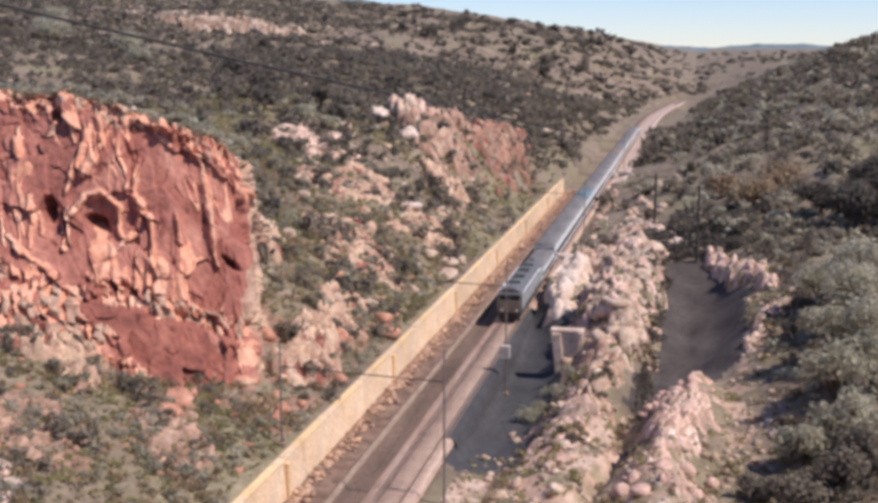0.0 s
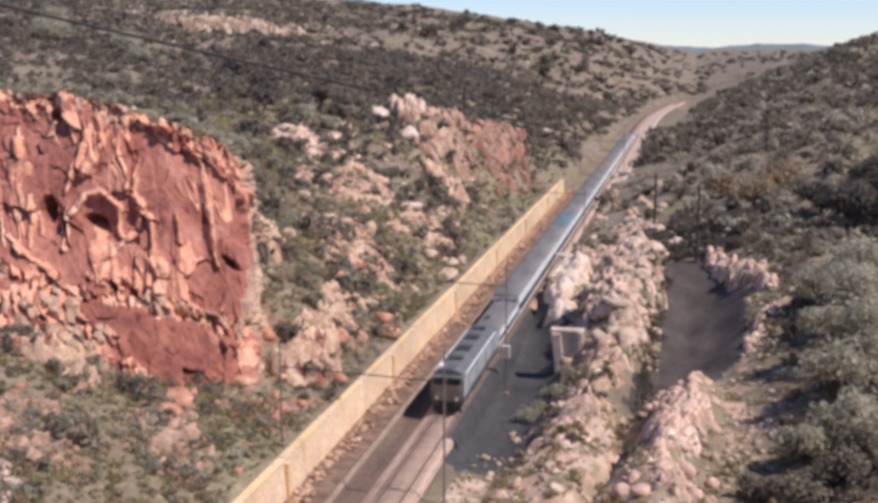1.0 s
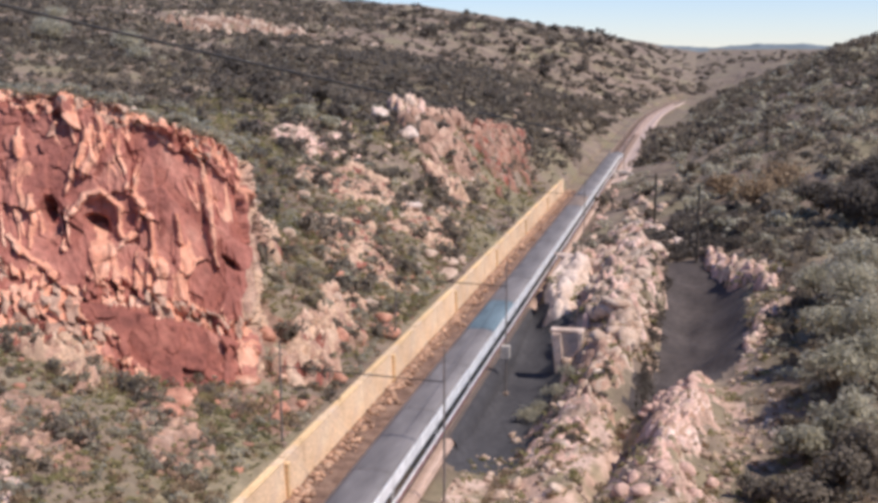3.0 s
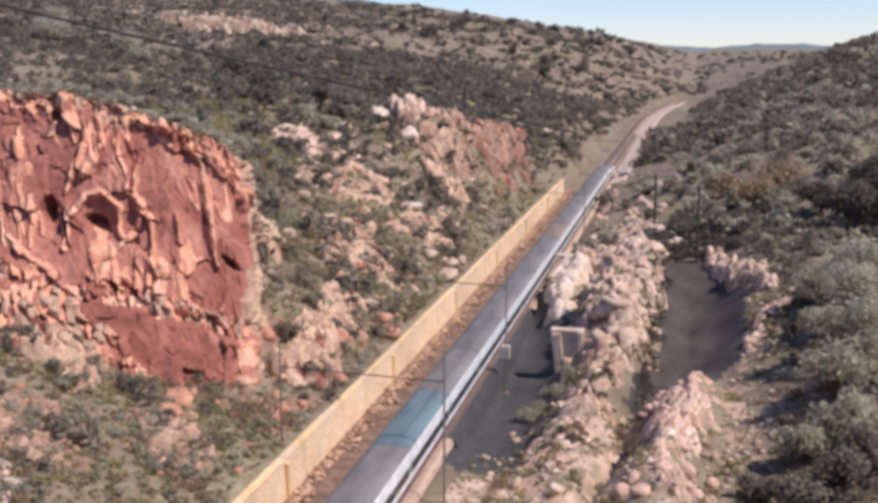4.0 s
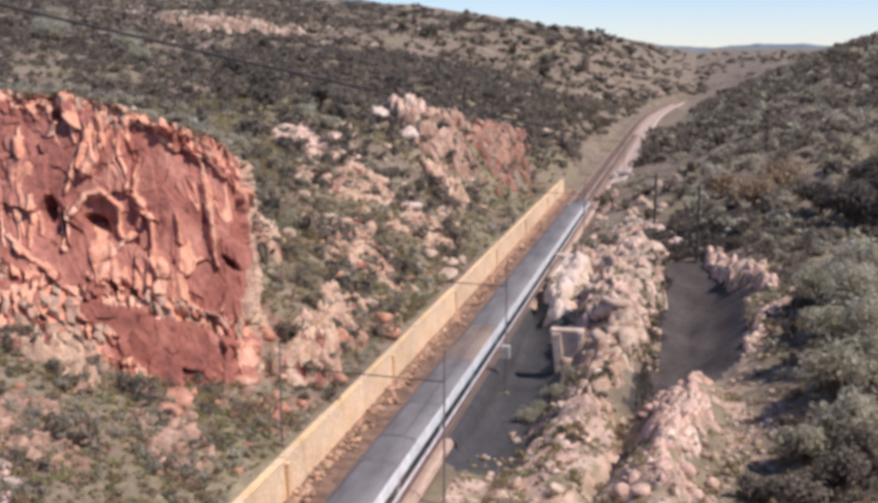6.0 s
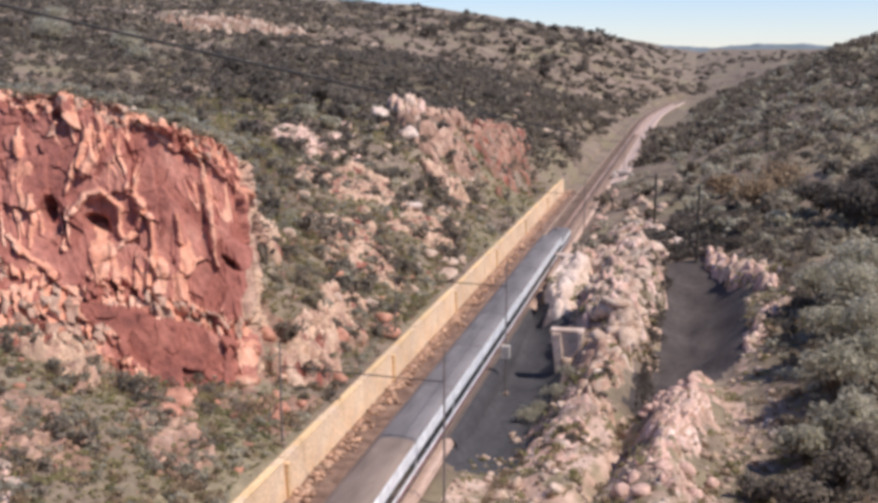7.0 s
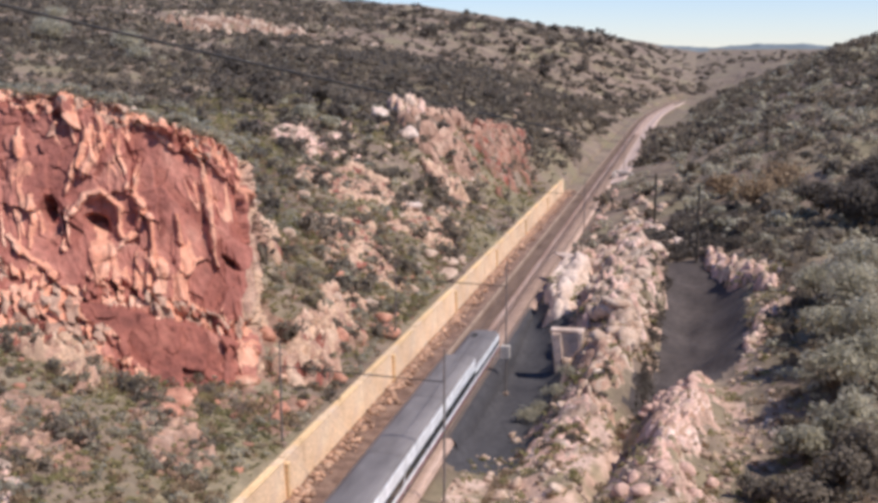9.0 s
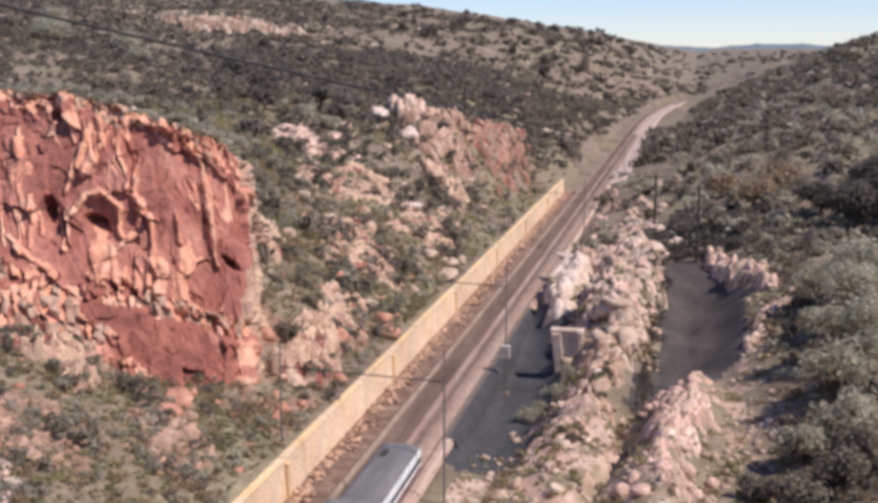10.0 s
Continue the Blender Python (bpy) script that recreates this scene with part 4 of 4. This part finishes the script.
def boulders(n, x0, x1, y0, y1, seed, lo, hi, mat, label, sink=0.25, keep=None, up=0.0):
    p = spread(n, x0, x1, y0, y1, seed, keep, 5, 0.2)
    r = np.random.RandomState(seed)
    for q in p:
        v, f = STONES[r.randint(0, 6)]
        size = r.uniform(lo, hi)
        ob = new("boulder", mesh_np("boulder", v * size * r.uniform(0.8, 1.25, 3), f, mat))
        ob.matrix_basis = pose(q[0], q[1], q[2] + up + size * (0.4 - sink), r.uniform(-15, 15), r.uniform(-15, 15), r.uniform(0, 360))
        tagged(ob, label, "boulder", "boulders on the slopes")


boulders(150, -11.5, -4.5, 108, 150, 301, 0.6, 1.7, M_BOULDER, "pale pink boulder on the rocky ridge", up=0.55)
boulders(70, -4, 2.8, 70, 104, 302, 0.3, 0.95, M_PALEROCK, "pink boulder on the rubble ridge")
boulders(40, -15, -5, 74, 104, 303, 0.3, 0.9, M_BOULDER, "pale boulder below the track")
boulders(14, 7, 11.5, 116, 146, 304, 0.5, 1.2, M_BOULDER, "pale boulder at the edge of the bare bank")
boulders(90, -17, -2, 150, 235, 305, 0.5, 1.5, M_BOULDER, "pale boulder beside the track")
boulders(50, -37, -29, 70, 112, 306, 0.4, 1.2, M_REDSTONE, "red boulder fallen below the cliff")
boulders(50, -50, -29, 100, 190, 307, 0.5, 1.4, M_BOULDER, "buff boulder on the scrubby slope")
boulders(26, -17.6, -14.5, 186, 268, 308, 0.5, 1.2, M_PALEROCK, "pale stone edging the track bed", keep=None)

# ---------------------------------------------------------------- train
SPEED = 34.0
FRONT0 = 125.2           # the nose at the start
CAR_L, CAR_N = 12.95, 19
LOCO_L = 18.6
BLUE_COACH, RUST_COACH = 3, 10


def body_bm(length, prof, y_in=0.0, taper=0.0):
    """A coach body: half profile (x, z) mirrored, swept along y, with rounded ends."""
    p = [(x, z) for x, z in prof] + [(-x, z) for x, z in reversed(prof)]
    ys = [(-length / 2, 1 - taper), (-length / 2 + 0.12, 1 - taper * 0.4), (-length / 2 + 0.5, 1.0), (length / 2 - 0.5, 1.0), (length / 2 - 0.12, 1 - taper * 0.4), (length / 2, 1 - taper)]
    bm = bmesh.new()
    rings = []
    for y, k in ys:
        rings.append([bm.verts.new((x * k, y, z if z < 2 else 2 + (z - 2) * k)) for x, z in p])
    for a, b in zip(rings, rings[1:]):
        for i in range(len(p) - 1):
            bm.faces.new((a[i], a[i + 1], b[i + 1], b[i]))
    for r in (rings[0], rings[-1]):
        bm.faces.new(r)
    bmesh.ops.recalc_face_normals(bm, faces=bm.faces[:])
    return bm


def bogie(parent, y):
    b = part("bogie", box_bm([(0, y, 0.62, 2.2, 2.9, 0.28), (-1.02, y, 0.55, 0.16, 3.0, 0.34), (1.02, y, 0.55, 0.16, 3.0, 0.34)], 0.04), M_UNDER, parent)
    for yy in (-1.15, 1.15):
        for xx in (-0.84, 0.84):
            part("wheel", rod_bm([((xx - 0.07, y + yy, 0.62), (xx + 0.07, y + yy, 0.62), 0.46, 0.46)], 16), M_UNDER, b)


def make_coach(low=0.0, tail=False, paint=M_ROOF, tone="smooth grey"):
    """A coach; low: by how much its roof lies below the others (the vans at both ends)."""
    if low:
        car = tagged(new("end_van"), "low silver generator van with a dark roof vent", "coach", "vans at the ends of the train")
    else:
        car = tagged(new("coach"), f"silver-sided passenger coach with a {tone} roof", "coach", "coaches of the train")
    L = CAR_L - 0.12
    part("side_shell", body_bm(L, [(1.38, 1.0), (1.46, 1.25), (1.49, 1.9), (1.50, 3.2 - low), (1.47, 3.62 - low)], 0, 0.02), M_SILVER, car, "silver-white lit side")
    part("roof", body_bm(L, [(1.475, 3.64 - low), (1.40, 3.80 - low), (1.0, 3.92 - low), (0.5, 3.98 - low), (0.0, 4.0 - low)], 0, 0.06 if tail else 0.0), paint, car, f"{tone} painted roof", True)
    zb = 2.28 - low * 0.35
    for sx in (-1, 1):
        part("window_band", box_bm([(sx * 1.495, 0, zb, 0.05, L - 0.3, 0.72 - low * 0.4)], 0.01), M_WINDOW, car, "dark window band")
        for k in range(8):
            part("mullion", box_bm([(sx * 1.50, -5.25 + k * 1.5, zb, 0.05, 0.16, 0.72 - low * 0.4)]), M_UNDER, car)
        part("dark_band", box_bm([(sx * 1.47, 0, 1.32, 0.05, L - 0.3, 0.20)]), M_STRIPE, car, "dark painted band")
    part("gutter", box_bm([(-1.485, 0, 3.63 - low, 0.05, L - 0.1, 0.06), (1.485, 0, 3.63 - low, 0.05, L - 0.1, 0.06)], 0.01), M_SILVER, car)
    if low:
        part("roof_vent", box_bm([(-0.6, L / 2 - 2.4 if tail else -L / 2 + 4.4, 3.98 - low, 0.55, 1.3, 0.16)], 0.04), M_UNDER, car, "dark roof vent")
    part("underframe", box_bm([(0, 0, 0.82, 2.3, L - 0.4, 0.42), (0, 1, 0.55, 2.0, 3.0, 0.5)], 0.04), M_UNDER, car)
    bogie(car, -L / 2 + 1.7)
    bogie(car, L / 2 - 1.7)
    if tail:
        part("end_door", box_bm([(0, L / 2 + 0.02, 1.9, 0.9, 0.06, 1.7)], 0.02), M_LOCO, car)
        for sx in (-1.05, 1.05):
            part("tail_lamp", rod_bm([((sx, L / 2 - 0.1, 1.4), (sx, L / 2 + 0.08, 1.4), 0.09, 0.09)], 10), M_STRIPE, car, "red tail lamp")
    else:
        part("gangway", box_bm([(0, L / 2 + 0.06, 2.2, 2.4, 0.3, 2.3)], 0.04), M_UNDER, car, "dark rubber gangway")
    return car


def make_loco():
    loco = tagged(new("locomotive"), "grey diesel locomotive with dull side panels and a dull brown front", "locomotive")
    L = LOCO_L - 0.5
    part("body", body_bm(L, [(1.42, 1.1), (1.47, 1.4), (1.47, 3.0), (1.38, 3.4)], 0, 0.04), M_LOCO, loco)
    part("roof", body_bm(L - 1.2, [(1.37, 3.41), (1.15, 3.75), (0.6, 3.98), (0, 4.02)], 0, 0.05), M_LOCO, loco, "sooty grey roof")
    part("nose", box_bm([(0, -L / 2 - 0.03, 1.95, 2.5, 0.24, 1.5)], 0.09), M_NOSE, loco, "dull brown front panel")
    for sx in (-0.62, 0.62):
        part("windscreen", box_bm([(sx, -L / 2 - 0.03, 3.0, 1.05, 0.2, 0.62)], 0.03), M_WINDOW, loco)
        part("headlight", rod_bm([((sx * 1.4, -L / 2 - 0.2, 1.5), (sx * 1.4, -L / 2 + 0.1, 1.5), 0.13, 0.13)], 14), M_SILVER, loco)
        part("buffer", rod_bm([((sx * 1.4, -L / 2 - 0.55, 1.0), (sx * 1.4, -L / 2 + 0.2, 1.0), 0.2, 0.14)], 14), M_UNDER, loco)
    part("skirt", box_bm([(0, -L / 2 + 0.2, 0.62, 2.5, 0.25, 0.8)], 0.05), M_UNDER, loco)
    for sx in (-1, 1):
        for yy, ln, hh in ((-7.8, 2.2, 1.7), (-4.7, 3.2, 1.3), (-0.8, 3.8, 1.5), (3.2, 3.4, 1.3), (7.0, 3.2, 1.6)):
            part("side_panel", box_bm([(sx * 1.475, yy, 2.45, 0.05, ln, hh)], 0.015), M_PANEL, loco, "dull grey side panel")
        part("cornice", box_bm([(sx * 1.40, -0.4, 3.42, 0.14, L - 3.4, 0.13)], 0.03), M_SILVER, loco, "pale roof edge")
    for yy, sz in ((-5.2, 1.0), (-1.6, 1.7), (2.4, 1.7), (5.9, 1.0)):
        part("roof_fan", box_bm([(0, yy, 4.04, 1.3, sz, 0.14)], 0.04), M_UNDER, loco, "dark roof grille")
    part("roof_box", box_bm([(-0.75, -L / 2 + 1.3, 4.0, 0.55, 0.8, 0.3)], 0.05), M_SILVER, loco, "pale roof box")
    part("horn", rod_bm([((-0.5, -L / 2 + 1.0, 4.08), (-0.5, -L / 2 + 0.6, 4.12), 0.06, 0.14)], 10), M_SILVER, loco)
    part("underframe", box_bm([(0, 0, 0.85, 2.3, L - 0.6, 0.5), (0, 0, 0.55, 2.2, 4.2, 0.6)], 0.05), M_UNDER, loco)
    bogie(loco, -L / 2 + 3.0)
    bogie(loco, L / 2 - 3.0)
    return loco


TRAIN = []


def build_train():
    at = LOCO_L / 2
    loco = make_loco()
    TRAIN.append((loco, at))
    at = LOCO_L + CAR_L / 2
    TRAIN.append((make_coach(0.75), at))
    at += CAR_L
    car = make_coach()
    TRAIN.append((car, at))
    for k in range(CAR_N - 1):
        at += CAR_L
        if k == BLUE_COACH:
            TRAIN.append((make_coach(paint=M_ROOF_BLUE, tone="faded blue"), at))
        elif k == RUST_COACH:
            TRAIN.append((make_coach(paint=M_ROOF_RUST, tone="rusty brown"), at))
        else:
            TRAIN.append((copy_thing(car, Matrix.Identity(4)), at))
    at += CAR_L
    TRAIN.append((make_coach(0.9, True), at))


build_train()

# ---------------------------------------------------------------- line-side masts
def portal(y, xr, block_z):
    """A light steel portal over the line: two masts, a thin beam, and at one a pale block."""
    p = tagged(new("line_portal"), "slim steel portal with a thin beam over the track", "portal", "portals along the line")
    p.location = (0, y, 0)
    for x, h in ((xr, 11.0), (-28.5, 10.8)):
        z0 = float(ground_z(x, y)[0])
        part("mast", rod_bm([((x, 0, z0 - 0.3), (x, 0, h), 0.10, 0.06)], 8), M_STEEL, p)
        part("mast_foot", box_bm([(x, 0, z0, 0.55, 0.55, 0.6)], 0.06), M_KERB, p, "concrete footing")
    # plain pale block of unknown use, added at this height on the mast
    if block_z:
        part("pale_block", box_bm([(xr, -0.25, block_z, 0.9, 0.6, 1.3)], 0.06), M_PALE, p, "pale block added on the mast")
    part("beam", rod_bm([((-28.5, 0, 8.9), (xr, 0, 8.55), 0.045, 0.045)], 6), M_WIRE, p)
    return p


for yy, xr, pl in ((74.0, -16.3, 0.0), (106.5, -17.2, 2.0), (178.0, -16.3, 0.0), (282.0, -16.3, 0.0)):
    portal(yy, xr, pl)


def telegraph_pole(x, y, h, arms):
    z = float(ground_z(x, y)[0])
    t = tagged(new("telegraph_pole"), "dark wooden telegraph pole with crossarms on the scrubby slope", "pole", "telegraph poles")
    t.location = (x, y, z)
    part("pole", rod_bm([((0, 0, -0.6), (0, 0, h), 0.22, 0.15)], 8), M_POLE, t)
    for k in range(arms):
        part("crossarm", box_bm([(0, 0.12, h - 0.5 - 0.9 * k, 3.6 - 0.4 * k, 0.12, 0.14)], 0.02), M_POLE, t)
        for dx in (-1.5, -0.7, 0.7, 1.5):
            part("insulator", rod_bm([((dx * (1 - 0.1 * k), 0.12, h - 0.43 - 0.9 * k), (dx * (1 - 0.1 * k), 0.12, h - 0.2 - 0.9 * k), 0.06, 0.035)], 6), M_PALE, t)
    return t


telegraph_pole(1.2, 148, 10.2, 2)
telegraph_pole(-5.2, 176, 8.5, 1)


def cable(name, p, q, sag, r, label):
    """A hanging cable: a curve of round section."""
    cu = bpy.data.curves.new(name, "CURVE")
    cu.dimensions, cu.bevel_depth, cu.bevel_resolution = "3D", r, 1
    sp = cu.splines.new("POLY")
    sp.points.add(24)
    p, q = Vector(p), Vector(q)
    for k in range(25):
        t = k / 24
        c = p.lerp(q, t)
        sp.points[k].co = (c.x, c.y, c.z - 4 * sag * t * (1 - t), 1)
    cu.materials.append(M_WIRE)
    return tagged(new(name, cu), label, "cable")


cable("overhead_cable", (-28.5, 282, 10.6), (-112, 150, 40.5), 0.6, 0.27, "dark overhead cable strung across the valley slope")
cable("overhead_cable", (-16.3, 74, 8.55), (-17.2, 106.5, 8.55), 0.25, 0.02, "thin line wire between two portals")

# ---------------------------------------------------------------- trees
def tree(x, y, h, r, mat, label, seed, leaves=1600, leaf=0.22, name="tree", squash=0.8):
    """Tapered trunk, limbs and a crown of leaf sprays in lumps."""
    g = np.random.RandomState(seed)
    z = float(ground_z(x, y)[0])
    t = tagged(new(name), label, "tree" if name == "tree" else "bush")
    t.location = (x, y, z)
    rods = [((0, 0, -0.5), (0.1 * r, 0.05 * r, h * 0.45), 0.05 * h, 0.03 * h)]
    lumps = []
    for k in range(9):
        a = k * 2.4 + g.uniform(0, 1)
        d = r * g.uniform(0.3, 0.75) if k else 0
        c = (math.cos(a) * d, math.sin(a) * d, h * g.uniform(0.42, 0.78) if k else h * 0.8)
        rods.append(((0.06 * r, 0.03 * r, h * g.uniform(0.15, 0.4)), c, 0.02 * h, 0.008 * h))
        lumps.append((*c, r * g.uniform(0.32, 0.55)))
    part("trunk", rod_bm(rods, 6), M_BARK, t, "grey-brown trunk and limbs")
    lp = np.array(lumps)
    k = g.randint(0, len(lp), leaves)
    d = g.normal(size=(leaves, 3))
    d /= np.linalg.norm(d, axis=1)[:, None]
    p = lp[k, :3] + d * (lp[k, 3] * g.uniform(0.45, 1.12, leaves))[:, None] * (1, 1, squash)
    p[:, 2] = np.maximum(p[:, 2], 0.1)
    n = d * 0.7 + g.normal(size=d.shape) * 0.5 + (0, 0, 0.7)
    n /= np.linalg.norm(n, axis=1)[:, None]
    ta = np.cross(n, g.normal(size=d.shape))
    ta /= np.linalg.norm(ta, axis=1)[:, None] + 1e-9
    b = np.cross(n, ta)
    s = leaf * g.uniform(0.6, 1.4, leaves)[:, None]
    q = np.stack([p - ta * s * 1.3, p - b * s * 0.6 + n * s * 0.2, p + ta * s * 1.3, p + b * s * 0.6 + n * s * 0.2], 1)
    c = new("crown", mesh_np("crown", q.reshape(-1, 3), np.arange(leaves * 4).reshape(-1, 4), mat))
    c.parent = t
    return t


BUSHY = "big grey-green bushy tree on the eastern slope"
for k, (x, y, h, r) in enumerate([(14.8, 107, 7.0, 3.6), (12.4, 99, 5.6, 3.2), (15.2, 98, 6.6, 3.2), (11.6, 90, 5.0, 3.0), (14.4, 91, 5.6, 3.0),
                                  (12.0, 82, 4.2, 2.8), (8.6, 80, 3.0, 2.2), (16.8, 117, 7.0, 3.6), (13.2, 116, 5.0, 2.8)]):
    tree(x, y, h, r, M_LEAF_GREY, BUSHY, 500 + k, 1500, 0.19)
for k, (x, y, h, r) in enumerate([(21, 152, 7.0, 4.0), (25, 158, 8.0, 4.5), (29, 150, 7.5, 4.2), (17.5, 160, 5.5, 3.2), (33, 162, 8, 4.5), (26, 170, 7, 4)]):
    tree(x, y, h, r, M_LEAF_DARK, "dark evergreen tree on the shaded hill", 600 + k, 1800, 0.26)
for k, (x, y, h, r) in enumerate([(-67, 198, 5.5, 1.7), (-75, 190, 4.0, 2.2), (-60, 186, 3.6, 2.0), (-88, 220, 4.2, 2.4), (-102, 240, 5, 2.8), (-70, 260, 4.5, 2.6), (-52, 290, 4, 2.4)]):
    tree(x, y, h, r, M_LEAF_DARK, "small dark tree on the scrubby hillside", 700 + k, 500, 0.3)
for k, (x, y, h, r) in enumerate([(-158, 256, 7.5, 4.0), (-151, 249, 6.0, 3.4), (-132, 248, 6.0, 3.8), (-138, 262, 5.0, 3.0), (-120, 230, 4.5, 2.8), (-166, 268, 5.5, 3.2), (-205, 338, 7.0, 4.0), (-66, 186, 3.0, 2.2), (-58, 176, 2.6, 2.0)]):
    tree(x, y, h, r, M_LEAF_GREY, "pale grey bushy tree on the western hill", 730 + k, 700, 0.3)
for k in range(26):
    g = np.random.RandomState(900 + k)
    y = g.uniform(520, 900)
    x = y * g.uniform(-0.26, -0.02) - 10
    tree(x, y, g.uniform(4, 8), g.uniform(2.5, 4.5), M_LEAF_DARK, "lone dark tree on the far ridge", 800 + k, 160, 0.7)

for k, (x, y, h, r) in enumerate([(-12.0, 103.5, 1.7, 1.5), (-14.0, 99.0, 1.4, 1.2), (-10.8, 106, 1.5, 1.2), (-13.0, 101.2, 1.3, 1.1)]):
    tree(x, y, h, r, M_LEAF_GREY, "pale silvery bush at the edge of the ravine", 950 + k, 420, 0.10, name="bush")


def buttress():
    """A culvert head of pale concrete standing in the ravine: face wall, leaning pilaster and ledge."""
    t = tagged(new("culvert_wall"), "pale weathered concrete culvert wall in the dark ravine", "wall")
    t.location = (-11.9, 112.4, -1.4)
    part("face_wall", box_bm([(0.35, 0.7, 0.2, 2.4, 1.0, 8.2)], 0.06), M_PALE, t, "grey stained concrete face")
    bm = box_bm([(0, 0, 0, 0.95, 1.1, 8.4)], 0.06)
    for v in bm.verts:
        v.co.x -= 0.11 * v.co.z
        v.co.z -= 0.2
    bmesh.ops.translate(bm, vec=(-0.55, 0.2, 0), verts=bm.verts)
    part("pilaster", bm, M_CREAM, t, "cream leaning pilaster")
    bm = box_bm([(0, 0, 0, 0.5, 1.0, 8.0)], 0.06)
    bmesh.ops.translate(bm, vec=(1.5, 0.3, 0.2), verts=bm.verts)
    part("pilaster", bm, M_CREAM, t)
    part("ledge", box_bm([(0.05, 0.6, 4.2, 3.4, 1.2, 0.35)], 0.08), M_CREAM, t)


buttress()


def slab(x, y, z, sx, sy, sz, turn, seed, label):
    v, f = stone_template(seed, 22, 3)
    c, e, t = cells(v[:, 0] * 1.7 + v[:, 1] * 0.6, v[:, 2] * 1.9 + v[:, 1] * 0.8, seed)
    v = v * (1 + 0.35 * (c - 0.5) + 0.3 * t)[:, None]
    ob = new("boulder", mesh_np("boulder", v * (sx, sy, sz), f, M_CREAM))
    ob.matrix_basis = pose(x, y, z, 4, -6, turn)
    tagged(ob, label, "boulder", "boulders on the slopes")


SLABS = "cream sunlit boulder on the rock bank"
for k, (x, y, sx, sy, sz, a) in enumerate([(-14.6, 128.5, 1.4, 2.6, 0.9, -4), (-14.4, 134, 1.7, 3.0, 1.0, 5), (-15.0, 141, 1.6, 3.0, 1.0, 20), (-15.2, 150, 1.7, 3.4, 1.2, 40)]):
    slab(x, y, float(ground_z(x, y)[0]) + 0.3, sx, sy, sz, a, 70 + k, SLABS)
for k, (x, y, sx, sy, sz) in enumerate([(-54.5, 196, 1.6, 3.2, 2.6), (-50.5, 207, 1.6, 2.6, 2.0), (-46.5, 210, 2.6, 2.4, 1.8), (-47.5, 186, 2.4, 3.2, 2.6), (-38.5, 152, 2.0, 2.4, 1.5)]):
    slab(x, y, float(ground_z(x, y)[0]) + 0.8, sx, sy, sz, 25 * k, 90 + k, "cream boulder on the outcrop above the wall")
for k, (x, y) in enumerate([(-8.6, 184), (-9.8, 188), (-7.4, 179), (-4.6, 172), (-2.4, 164), (-1.0, 158)]):
    slab(x, y, float(ground_z(x, y)[0]) + 0.4, 1.5, 1.8, 1.2, 30 * k, 80 + k, "pale boulder among the scrub")


def headwall():
    """A small pale stone culvert head beside the far track."""
    t = tagged(new("culvert_head"), "small pale stone culvert head beside the track", "culvert")
    t.location = (-17.4, 276, 0)
    part("left_wing", box_bm([(-0.9, 0, 0.2, 0.7, 3.6, 2.6)], 0.08), M_PALE, t)
    part("right_wing", box_bm([(1.9, 2.4, 0.2, 0.7, 5.0, 2.4, 40)], 0.08), M_PALE, t)
    part("lintel", box_bm([(0.6, 1.2, 1.5, 3.4, 0.9, 0.6)], 0.06), M_PALE, t)


headwall()


# two dark shade trees and a low olive thicket on the eastern slope
for k, (x, y, h, r) in enumerate([(9.5, 176, 4.2, 4.0), (14.0, 186, 4.6, 4.4), (5.0, 190, 3.6, 3.2)]):
    tree(x, y, h, r, M_DRY, "low brown-leaved thicket on the eastern slope", 980 + k, 900, 0.26, name="bush")
for k, (x, y, h, r) in enumerate([(10.6, 75, 3.4, 2.4), (7.4, 72, 2.4, 2.0), (5.4, 75, 1.8, 1.5), (12.4, 77.5, 4.0, 2.6)]):
    tree(x, y, h, r, M_LEAF, "olive bush on the near eastern slope", 990 + k, 1100, 0.17, name="bush")


def motions():
    for ob, back in TRAIN:
        rows = []
        for k in range(0, 21):
            t = k * 0.5
            y = FRONT0 - SPEED * t + back
            rows.append((t, pose(float(track_x(y)), y, 0.16 + float(bed_z(np.array([y]))[0]))))
        walk(ob, rows)


motions()
